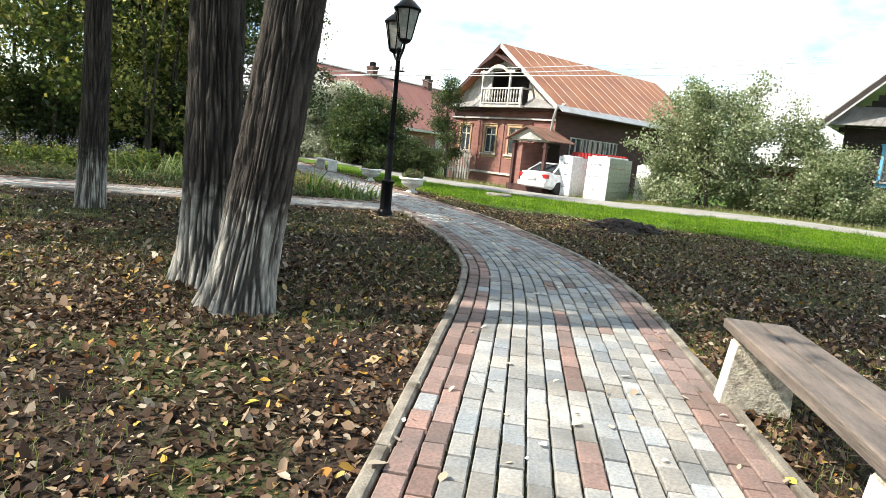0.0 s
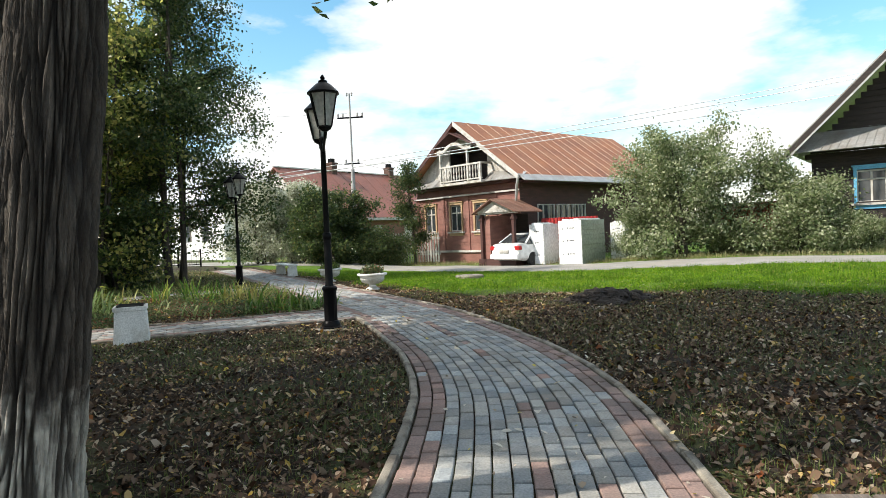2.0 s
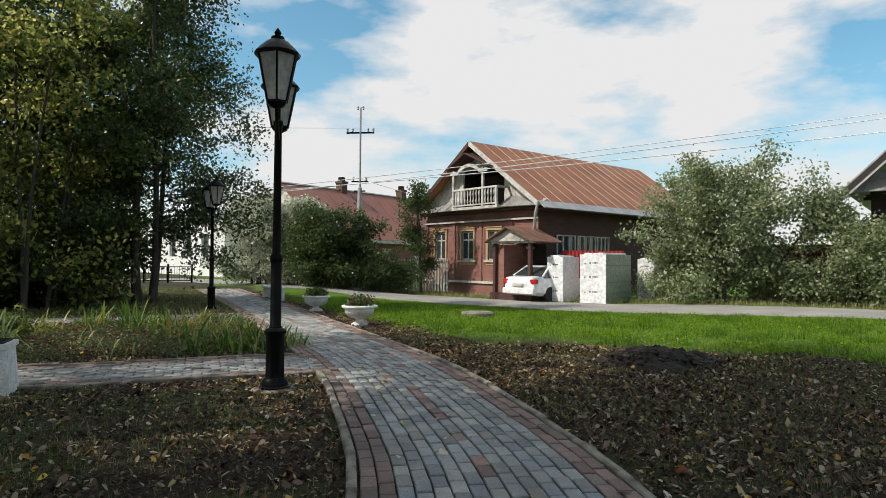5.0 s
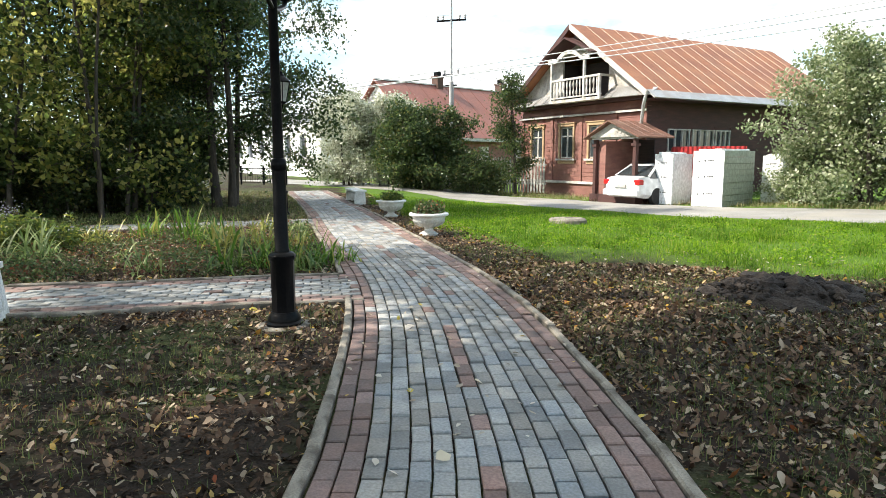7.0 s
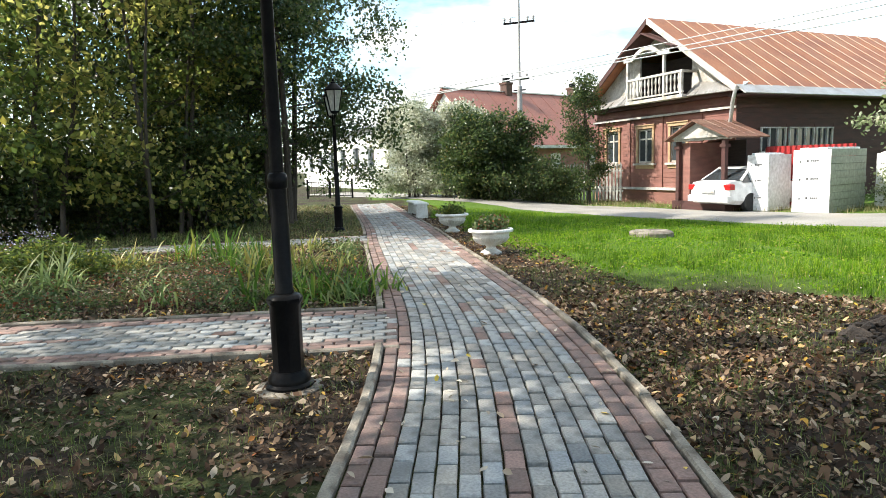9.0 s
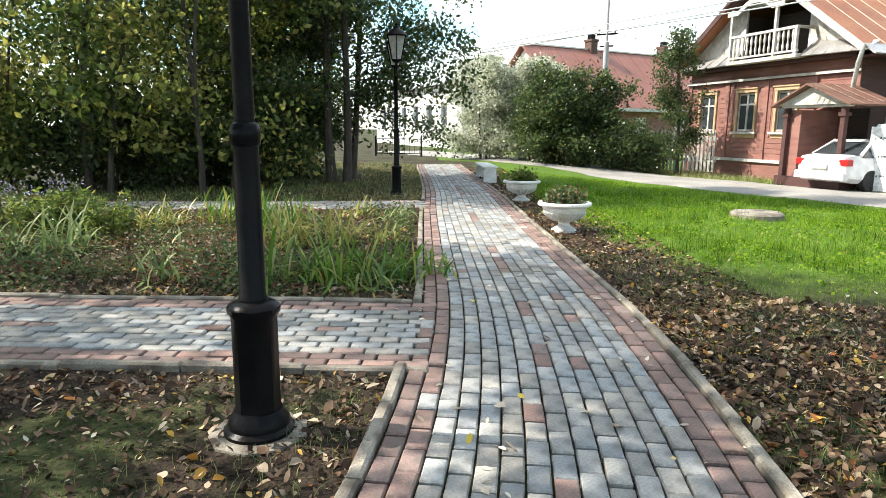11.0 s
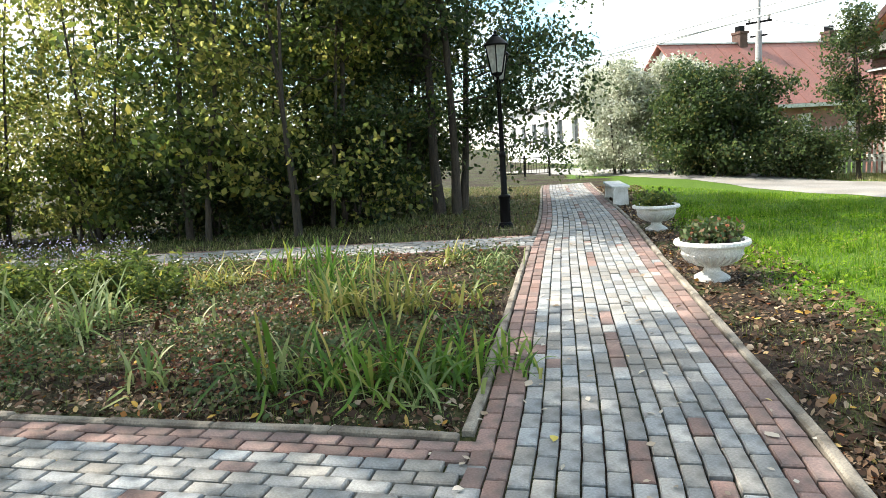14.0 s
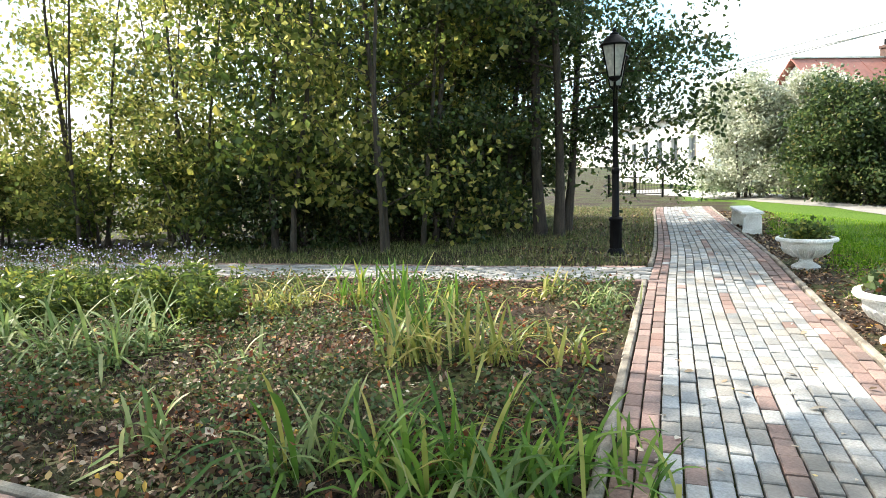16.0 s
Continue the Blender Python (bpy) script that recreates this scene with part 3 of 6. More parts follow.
# old park limes with limewashed feet
def bark_material():
    m = material("old_lime_bark", (0.155, 0.132, 0.108), (0.06, 0.05, 0.041), 0.95, 6, 60, 0.9, stretch=(5, 5, 0.9), bump_dist=0.02)
    n, l = m.node_tree.nodes, m.node_tree.links
    b = n["Principled BSDF"]
    tc = n.new("ShaderNodeTexCoord")
    sep = n.new("ShaderNodeSeparateXYZ")
    l.new(tc.outputs["Object"], sep.inputs[0])
    ns = n.new("ShaderNodeTexNoise")
    ns.inputs["Scale"].default_value, ns.inputs["Detail"].default_value = 14, 5
    l.new(tc.outputs["Object"], ns.inputs["Vector"])
    ad = n.new("ShaderNodeMath")
    ad.operation = 'MULTIPLY_ADD'
    l.new(ns.outputs["Fac"], ad.inputs[0])
    ad.inputs[1].default_value = 0.5
    l.new(sep.outputs["Z"], ad.inputs[2])
    mr = n.new("ShaderNodeMapRange")
    mr.inputs[1].default_value, mr.inputs[2].default_value, mr.inputs[3].default_value, mr.inputs[4].default_value = 0.78, 1.0, 0.95, 0.0
    l.new(ad.outputs[0], mr.inputs[0])
    wear = n.new("ShaderNodeMapRange")
    wear.inputs[1].default_value, wear.inputs[2].default_value, wear.inputs[3].default_value = 0.36, 0.6, 0.5
    n5 = n.new("ShaderNodeTexNoise")
    n5.inputs["Scale"].default_value, n5.inputs["Detail"].default_value = 9, 6
    mp5 = n.new("ShaderNodeMapping")
    mp5.inputs["Scale"].default_value = (4.5, 4.5, 1.0)
    l.new(tc.outputs["Object"], mp5.inputs["Vector"])
    l.new(mp5.outputs[0], n5.inputs["Vector"])
    l.new(n5.outputs["Fac"], wear.inputs[0])
    mu = n.new("ShaderNodeMath")
    mu.operation = 'MULTIPLY'
    l.new(mr.outputs[0], mu.inputs[0])
    l.new(wear.outputs[0], mu.inputs[1])
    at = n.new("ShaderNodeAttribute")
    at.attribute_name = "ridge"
    # limewash fades in the furrows, so their painted shade shows through
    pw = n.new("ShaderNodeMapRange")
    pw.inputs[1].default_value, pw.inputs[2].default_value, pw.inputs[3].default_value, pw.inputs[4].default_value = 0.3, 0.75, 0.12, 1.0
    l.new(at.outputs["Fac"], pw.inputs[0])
    m6 = n.new("ShaderNodeMath")
    m6.operation = 'MULTIPLY'
    l.new(mu.outputs[0], m6.inputs[0])
    l.new(pw.outputs[0], m6.inputs[1])
    mu = m6
    mx = n.new("ShaderNodeMix")
    mx.data_type = 'RGBA'
    old = b.inputs["Base Color"].links[0].from_socket
    # mixes the furrows towards black: crevice shade put into the bark colour
    furrow_shade = n.new("ShaderNodeMix")
    furrow_shade.data_type = 'RGBA'
    l.new(at.outputs["Fac"], furrow_shade.inputs[0])
    furrow_shade.inputs[6].default_value = (0.016, 0.013, 0.011, 1)
    l.new(old, furrow_shade.inputs[7])
    old = furrow_shade.outputs[2]
    l.new(mu.outputs[0], mx.inputs[0])
    l.new(old, mx.inputs[6])
    mx.inputs[7].default_value = (0.66, 0.63, 0.55, 1)
    l.new(mx.outputs[2], b.inputs["Base Color"])
    return m


M_LIME = bark_material()


def old_tree(label, seed, x, y, radius, tilt, height, crown_z, leaves, spread, flare=1.35, shift=(0, 0)):
    """A thick furrowed trunk, limbs high up and a leafy crown."""
    rng = np.random.default_rng(seed)
    ob = thing("lime_tree", label, "tree", pose(x, y, gz_at(x, y)), group="old park trees")
    ring = 300 if -1.5 < x < 0 else 150
    ridge = []
    zs = np.concatenate([np.linspace(-0.15, 3.2, 62), np.linspace(3.4, height * 0.9, 28)])
    vs = []
    for z in zs:
        rr = radius * (1 - 0.62 * max(z, 0) / height) * (1 + (flare - 1) * math.exp(-max(z, 0) / 0.22))
        cx, cy = tilt[0] * z + 0.05 * math.sin(z * 0.7), tilt[1] * z
        for i in range(ring):
            a = 2 * math.pi * i / ring
            tw = a + 0.10 * z
            px, py = math.cos(tw), math.sin(tw)
            q = Vector((px * 6.5 + seed, py * 6.5, z * 2.0))
            w = noise.noise(Vector((px * 2.2, py * 2.2 + seed, z * 1.7)))
            c1 = abs(noise.noise(q + Vector((w * 0.9, w * 0.9, 0)))) * 3.4
            c2 = abs(noise.noise(Vector((px * 11.0, py * 12.0 + seed, z * 4.5)))) * 3.0
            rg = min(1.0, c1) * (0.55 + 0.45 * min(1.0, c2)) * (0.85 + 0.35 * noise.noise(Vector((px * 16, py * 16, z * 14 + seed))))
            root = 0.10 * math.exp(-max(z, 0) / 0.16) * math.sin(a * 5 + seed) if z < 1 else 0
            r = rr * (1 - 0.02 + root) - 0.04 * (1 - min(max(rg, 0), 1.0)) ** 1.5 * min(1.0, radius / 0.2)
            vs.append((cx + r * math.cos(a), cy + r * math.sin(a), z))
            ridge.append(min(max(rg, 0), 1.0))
    fs = []
    for j in range(len(zs) - 1):
        for i in range(ring):
            fs.append((j * ring + i, j * ring + (i + 1) % ring, (j + 1) * ring + (i + 1) % ring, (j + 1) * ring + i))
    fs.append(tuple((len(zs) - 1) * ring + i for i in range(ring)))
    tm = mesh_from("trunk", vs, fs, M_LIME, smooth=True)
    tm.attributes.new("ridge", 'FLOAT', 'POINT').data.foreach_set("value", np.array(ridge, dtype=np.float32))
    part("trunk", tm, None, ob, "deeply furrowed bark with furrow shade in its colour, limewashed near the ground")
    wood, cents = Build(), []
    for k in range(26):
        f = crown_z + (height * 0.97 - crown_z) * (k + rng.uniform(0, 1)) / 26
        f = min(f, height * 0.9)
        az = rng.uniform(0, 2 * math.pi)
        g = (f - crown_z) / (height - crown_z)
        reach = spread * (1.0 - 0.55 * g) * rng.uniform(0.6, 1.1)
        lp = limb(rng, (tilt[0] * f, tilt[1] * f, f), (math.cos(az), math.sin(az), 0.25 + 0.4 * g), reach, 0.14)
        wood.tube(lp, [max(0.01, radius * 0.3 * (1 - 0.5 * g) * (1 - 0.85 * j / 6)) for j in range(7)], 6)
        for j in range(2, 7):
            tw = limb(rng, lp[j], Vector(rng.normal(size=3)) + Vector((0, 0, -0.15)), reach * 0.35, 0.25, 3)
            wood.tube(tw, [0.012, 0.009, 0.006, 0.004], 4)
            cents += [tuple(q) for q in tw[1:]] + [tuple(lp[j])]
    part("limbs", wood, M_BARK_W, ob, smooth=True)
    cc = np.array(cents)
    cc = cc[rng.uniform(0, 1, len(cc)) < 0.72]
    pick = rng.integers(0, len(cc), leaves)
    P = cc[pick] + rng.normal(size=(leaves, 3)) * np.array([0.36, 0.36, 0.24])
    part("crown", quads_mesh("crown", leaf_quads(P, 0.085, rng), M_LEAF_A), None, ob)
    return ob


old_tree("leaning old lime with furrowed bark and limewashed foot", 3, -0.55, 5.2, 0.212, (0.115, 0.0), 12.0, 4.6, 22000, 4.4, 1.32)
old_tree("upright old lime with dark bark and limewashed foot", 8, -1.04, 5.72, 0.215, (-0.036, 0.01), 12.5, 5.2, 22000, 4.4, 1.3)
old_tree("dark slim park tree with bright limewashed foot", 11, -4.25, 8.75, 0.18, (0.01, 0.0), 11.0, 4.2, 36000, 4.4, 1.1)
old_tree("park tree with limewashed foot in the shade", 19, -7.4, 6.1, 0.2, (0.02, 0.0), 12.0, 4.2, 36000, 4.3, 1.2)
old_tree("tall park tree with limewashed foot", 23, -10.4, 10.3, 0.2, (-0.02, 0.0), 11.5, 4.6, 5500, 4.0, 1.2)

# woodland: a few grown trees and shrubs, repeated
WOODS = [
    tree_thing("woodland_tree", "young woodland tree with green and yellowing leaves", 31, 9.5, 0.055, 0.10, 2.1, 5200, 0.072, M_LEAF_A, M_BARK_W, 2, 0.55, 26),
    tree_thing("woodland_tree", "slender woodland tree turning yellow", 32, 9.0, 0.042, 0.05, 2.1, 5800, 0.066, M_LEAF_Y, M_BARK_W, 3, 0.55, 27),
    tree_thing("woodland_tree", "dark leafy woodland tree", 33, 10.5, 0.07, 0.08, 2.3, 6500, 0.075, M_LEAF_D, M_BARK_W, 2, 0.6, 26),
    tree_thing("woodland_tree", "tall woodland tree with drooping twigs", 34, 10.5, 0.06, 0.1, 2.2, 5600, 0.068, M_LEAF_A, M_BARK_W, 2, 0.5, 28, 0.35),
]
SHRUBS = [
    tree_thing("undergrowth_shrub", "dense green woodland shrub", 41, 2.6, 0.03, 0.05, 1.4, 3800, 0.07, M_LEAF_D, M_BARK_W, 5, 0.4, 20, category="shrub", lean=0.2),
    tree_thing("undergrowth_shrub", "leafy shrub with yellowing leaves", 42, 3.0, 0.03, 0.05, 1.4, 2300, 0.066, M_LEAF_Y, M_BARK_W, 5, 0.4, 20, category="shrub", lean=0.2),
    tree_thing("undergrowth_shrub", "green woodland shrub at the edge", 43, 2.2, 0.03, 0.05, 1.3, 2600, 0.07, M_LEAF_A, M_BARK_W, 5, 0.4, 20, category="shrub", lean=0.2),
]
rng_w = np.random.default_rng(77)
EDGE = Line([(-24.0, 8.6), (-18.0, 12.4), (-15.2, 14.4), (-11.3, 17.9), (-9.8, 20.6), (-10.6, 23.0), (-12.6, 25.4)], 0.2)
first = set()
for row, (gap, back) in enumerate([(2.0, 0.5), (2.9, 2.8), (3.4, 6.0)]):
    s = 0.3 * row
    while s < EDGE.length:
        x, y, t = EDGE.at(s, -back + rng_w.uniform(-0.6, 0.6))
        far = s / EDGE.length
        thin = row == 1 and far < 0.6
        if thin:
            stand_copy(SHRUBS[2], x, y, rng_w.uniform(0, 360), rng_w.uniform(0.8, 1.15))
        if (row == 2 and far < 0.74) or (thin and rng_w.uniform() < 0.6):
            s += gap * 0.8
            continue
        pool = [1, 0, 1, 1] if far < 0.6 else ([1, 3, 0, 0] if far < 0.76 else [2, 3, 2, 2])
        k = pool[rng_w.integers(0, 4)]
        sz = rng_w.uniform(0.82, 1.12)
        if ("w", k) not in first:
            first.add(("w", k))
            tagged(stand(WOODS[k], x, y, rng_w.uniform(0, 360), sz), group="woodland trees")
        else:
            stand_copy(WOODS[k], x, y, rng_w.uniform(0, 360), sz)
        if row < 2 and not thin:
            for q in range(1 + (row == 0 and far > 0.3)):
                x2, y2, t = EDGE.at(s + rng_w.uniform(-0.8, 0.8), -back - rng_w.uniform(-0.3, 1.4))
                k2 = int(rng_w.choice([1, 1, 2, 2])) if far < 0.62 else int(rng_w.choice([0, 2, 0]))
                s2 = rng_w.uniform(0.6, 1.05)
                if ("s", k2) not in first:
                    first.add(("s", k2))
                    tagged(stand(SHRUBS[k2], x2, y2, 0, s2), group="woodland undergrowth")
                else:
                    stand_copy(SHRUBS[k2], x2, y2, rng_w.uniform(0, 360), s2)
        s += gap * rng_w.uniform(0.8, 1.3)

# the tall drooping tree behind the second lamp
tall = tree_thing("birch_tree", "tall birch with drooping twigs over the path", 51, 13.0, 0.11, 0.19, 2.8, 58000, 0.055, M_LEAF_D, M_BARK_W, 3, 0.5, 66, 0.4)
stand(tall, -9.4, 22.8, 40)
stand_copy(tall, -11.6, 21.8, 160, 0.75)

# shrubs and small trees along the far side of the road
sh_s = tree_thing("silver_shrub", "tall shrub with pale silvery leaves", 61, 4.6, 0.05, 0.06, 2.2, 38000, 0.062, M_LEAF_S, M_BARK_W, 5, 0.5, 40, category="shrub", lean=0.22)
stand(sh_s, -12.0, 37.0, 0, 1.02)
stand_copy(sh_s, -10.0, 36.6, 120, 0.98)
sh_g = tree_thing("lilac_shrub", "rounded deep green lilac shrub", 62, 3.9, 0.05, 0.04, 1.8, 22000, 0.065, M_LEAF_D, M_BARK_W, 6, 0.5, 42, category="shrub", lean=0.25)
stand(sh_g, -6.9, 34.9)
stand_copy(sh_g, -8.4, 35.2, 90, 0.9)
sh_l = tree_thing("low_shrub", "low dark green shrub before the fence", 63, 2.0, 0.03, 0.04, 1.1, 6000, 0.05, M_LEAF_D, M_BARK_W, 5, 0.4, 26, category="shrub", lean=0.25)
stand(sh_l, -5.3, 35.0)
stand_copy(sh_l, -4.4, 35.1, 140, 0.8)
rowan = tree_thing("rowan_tree", "slim dark rowan before the house", 64, 5.4, 0.06, 0.15, 1.1, 8000, 0.05, M_LEAF_D, M_BARK_W, 2, 0.4, 26)
stand(rowan, -3.1, 35.0)
apple = tree_thing("apple_tree", "broad apple tree with light green leaves", 65, 5.0, 0.09, 0.08, 2.7, 36000, 0.06, M_LEAF_L, M_BARK_W, 4, 0.46, 60, lean=0.3)
stand(apple, 8.6, 29.6)
hedge = tree_thing("hedge_shrub", "rough leafy hedge shrub", 66, 2.9, 0.04, 0.03, 1.5, 15000, 0.06, M_LEAF_L, M_BARK_W, 6, 0.5, 36, category="shrub", lean=0.28)
stand(hedge, 11.9, 27.3, 0, 0.9)
for hx, hy, hs in ((12.9, 26.9, 0.95), (13.8, 26.4, 0.5), (14.7, 25.9, 0.32), (10.9, 28.2, 0.36), (10.0, 28.8, 0.36), (7.0, 30.4, 0.7), (16.0, 25.0, 0.32)):
    stand_copy(hedge, hx, hy, hx * 97 % 360, hs)

# ---------------- street lamps ----------------
def glass_mat():
    m = material("frosted_lamp_glass", (0.62, 0.62, 0.58), (0.5, 0.5, 0.47), 0.25, 3, 20, 0, trans=0.55)
    return m


M_LAMPG = glass_mat()


def street_lamp(x, y, turn, height):
    ob = thing("street_lamp", "black cast-iron park lamp with two glass lanterns", "street lamp", pose(x, y, gz_at(x, y), 0, 0, turn), group="park lamps")
    k = height / 3.42
    part("base_plate", Build().lathe([(0.155, 0.0), (0.155, 0.03), (0.135, 0.045), (0.135, 0.07), (0.115, 0.10), (0.105, 0.12)], 28), M_IRON, ob, smooth=True)
    part("footing", Build().lathe([(0.23, -0.05), (0.22, 0.006), (0.18, 0.014), (0.1, 0.016)], 9), M_KERB, ob, "rough concrete footing")
    part("pedestal", Build().lathe([(0.1, 0.12), (0.098, 0.14), (0.098, 0.54), (0.112, 0.56), (0.115, 0.585), (0.1, 0.605), (0.07, 0.615)], 28, square=8), M_IRON, ob, smooth=True)
    part("lower_shaft", Build().lathe([(0.062, 0.615), (0.062, 0.63), (0.056, 0.64), (0.053, 1.27)], 20), M_IRON, ob, smooth=True)
    part("collar", Build().lathe([(0.053, 1.27), (0.062, 1.28), (0.064, 1.33), (0.056, 1.36), (0.043, 1.37)], 20), M_IRON, ob, smooth=True)
    part("upper_shaft", Build().lathe([(0.042, 1.37), (0.036, 2.62 * k), (0.05, 2.64 * k), (0.05, 2.68 * k), (0.03, 2.70 * k)], 18), M_IRON, ob, smooth=True)
    b = 2.62 * k
    for side in (-1, 1):
        part("arm", Build().tube([(0, 0.03 * side, b - 0.12), (0, 0.16 * side, b - 0.10), (0, 0.44 * side, b - 0.02), (0, 0.55 * side, b + 0.03), (0, 0.58 * side, b + 0.08)], 0.02, 8), M_IRON, ob, smooth=True)
        c = (0, 0.58 * side, 0)
        head = part("lantern", Build().lathe([(0.03, b + 0.06), (0.085, b + 0.09), (0.1, b + 0.11), (0.1, b + 0.13)], 6, c, square=6), M_IRON, ob)
        part("glass", Build().lathe([(0.094, b + 0.13), (0.185, b + 0.55)], 6, c, square=6), M_LAMPG, head, "frosted tapering lantern glass")
        for i in range(6):
            a = 2 * math.pi * (i + 0.5) / 6
            part("rib", Build().tube([(0.1 * math.cos(a), c[1] + 0.1 * math.sin(a), b + 0.125), (0.192 * math.cos(a), c[1] + 0.192 * math.sin(a), b + 0.555)], 0.011, 5), M_IRON, head)
        part("roof", Build().lathe([(0.205, b + 0.545), (0.212, b + 0.57), (0.18, b + 0.605), (0.105, b + 0.675), (0.065, b + 0.7), (0.06, b + 0.725), (0.024, b + 0.745), (0.033, b + 0.765), (0.024, b + 0.785), (0.005, b + 0.81)], 12, c), M_IRON, head, smooth=True)
    return ob


street_lamp(-1.05, 11.64, 20.0, 3.45)
street_lamp(-6.35, 20.75, 35.0, 3.3)

# ---------------- benches ----------------
def bench(x, y, turn, length, label, mat, boards=True, height=0.44):
    """Two concrete ends carrying planks; y along its length, the front to -x."""
    ob = thing("park_bench", label, "bench", pose(x, y, gz_at(x, y), 0, 0, turn), group="park benches")
    for yy in (0.0, length - 0.12):
        e = Build().prism([(0.0, -0.05), (0.36, -0.05), (0.34, height - 0.07), (0.30, height - 0.05), (0.08, height - 0.05), (0.05, height - 0.09)], yy, yy + 0.12, 1)
        end = part("end_support", e, mat, ob, "pitted pale concrete end")
        if mat is M_WHITE:
            fr = Build()
            for lo, hi in (((0.02, -0.012, 0.06), (0.05, 0.0, height - 0.1)), ((0.29, -0.012, 0.06), (0.32, 0.0, height - 0.1)), ((0.05, -0.012, 0.06), (0.29, 0.0, 0.09)), ((0.05, -0.012, height - 0.13), (0.29, 0.0, height - 0.1))):
                fr.box((lo[0], yy + lo[1], lo[2]), (hi[0], yy + hi[1], hi[2]))
                fr.box((lo[0], yy + 0.12, lo[2]), (hi[0], yy + 0.132, hi[2]))
            part("moulding", fr, mat, end)
        else:
            # thin white strip on the edge that faces the path
            part("white_front_edge", Build().prism([(-0.004, -0.04), (0.0, -0.04), (0.05, height - 0.09), (0.046, height - 0.085)], yy + 0.004, yy + 0.116, 1), M_WHITE, end)
    if boards:
        for xx in (0.03, 0.205):
            part("plank", Build().box((xx, -0.12, height - 0.05), (xx + 0.165, length + 0.12, height), bevel=0.006), M_WOOD, ob, "weathered grey-brown plank")
    else:
        part("seat_slab", Build().box((-0.02, -0.04, height - 0.05), (0.38, length + 0.04, height), bevel=0.012), mat, ob)
    return ob


bench(2.33, 3.14, -1.5, 1.62, "weathered plank bench on pitted concrete ends beside the path", M_CONC)


def litter_bin(x, y, turn):
    """A tapered square concrete bin with moulded sides and an open top."""
    ob = thing("litter_bin", "whitewashed square concrete litter bin with moulded sides", "litter bin", pose(x, y, gz_at(x, y), 0, 0, turn))
    k = 2 ** 0.5
    part("body", Build().lathe([(0.21 * k, -0.03), (0.215 * k, 0.02), (0.185 * k, 0.44), (0.205 * k, 0.45), (0.205 * k, 0.5), (0.165 * k, 0.5), (0.155 * k, 0.2), (0.02, 0.19)], 4, square=4), M_WHITE, ob)
    for q in range(4):
        fr = Build()
        for lo, hi in (((-0.14, 0.07), (-0.11, 0.40)), ((0.11, 0.07), (0.14, 0.40)), ((-0.11, 0.07), (0.11, 0.10)), ((-0.11, 0.37), (0.11, 0.40))):
            fr.box((lo[0], -0.214, lo[1]), (hi[0], -0.18, hi[1]))
        part("moulding", fr, M_WHITE, ob, m=pose(0, 0, 0, -2.5, 0, 0) if q == 0 else pose(0, 0, 0, 0, 0, 90 * q) @ pose(0, 0, 0, -2.5, 0, 0))
    part("liner", Build().lathe([(0.14 * k, 0.3), (0.168 * k, 0.512), (0.16 * k, 0.52), (0.13 * k, 0.32)], 4, square=4), M_RUBBER, ob, "black bag lining")
    return ob


litter_bin(-3.62, 10.95, 28)
bench(-6.35, 24.85, 33.0, 1.9, "white concrete bench at the path's edge", M_WHITE, boards=False)

# ---------------- planters ----------------
def planter(x, y, seed, mat_plant):
    ob = thing("planter_bowl", "white concrete garden urn with wilting plants on the grass edge", "planter", pose(x, y, gz_at(x, y)), group="white planters")
    part("foot", Build().lathe([(0.17, -0.02), (0.17, 0.03), (0.14, 0.05), (0.085, 0.085), (0.075, 0.12), (0.10, 0.145)], 28), M_WHITE, ob, smooth=True)
    bowl = Build().lathe([(0.10, 0.145), (0.16, 0.165), (0.24, 0.215), (0.285, 0.275), (0.30, 0.33), (0.295, 0.345), (0.35, 0.355), (0.362, 0.375), (0.355, 0.40), (0.33, 0.41), (0.30, 0.40), (0.285, 0.36)], 36)
    part("bowl", bowl, M_WHITE, ob, "white bowl with a rolled rim", smooth=True)
    flutes = Build()
    for i in range(24):
        a = 2 * math.pi * i / 24
        flutes.tube([(r * math.cos(a), r * math.sin(a), z) for r, z in ((0.15, 0.158), (0.243, 0.213), (0.288, 0.272))], [0.012, 0.018, 0.012], 5)
    tagged(part("fluting", flutes, M_WHITE, ob, smooth=True), kind="stuff")
    rng = np.random.default_rng(seed)
    P = rng.normal(size=(900, 3)) * np.array([0.13, 0.13, 0.06]) + np.array([0, 0, 0.47])
    P = P[np.hypot(P[:, 0], P[:, 1]) < 0.3]
    pl = thing("potted_plant", "wilting dark green bedding plant in a white urn", "plant", pose(x, y, gz_at(x, y)), group="potted plants")
    part("soil", Build().lathe([(0.1, 0.30), (0.285, 0.372), (0.2, 0.385), (0.02, 0.39)], 24), M_SOILM, pl)
    part("foliage", quads_mesh("foliage", leaf_quads(P, 0.032, rng), mat_plant), None, pl)
    return ob


planter(-1.80, 17.98, 5, M_HERB)
planter(-3.76, 21.2, 6, M_LEAF_A)

# ---------------- house with the rusty roof ----------------
HA = 137.0                       # the gable wall runs this way from its near corner
HM = pose(2.15, 32.8, -0.34, 0, 0, HA)    # local x along the gable wall, +y outwards
house = thing("wooden_house", "old red-brown wooden house with a rusty sheet roof", "house", HM)
GW, DEEP, EAVE, PEAK = 7.55, 13.0, 4.15, 7.2


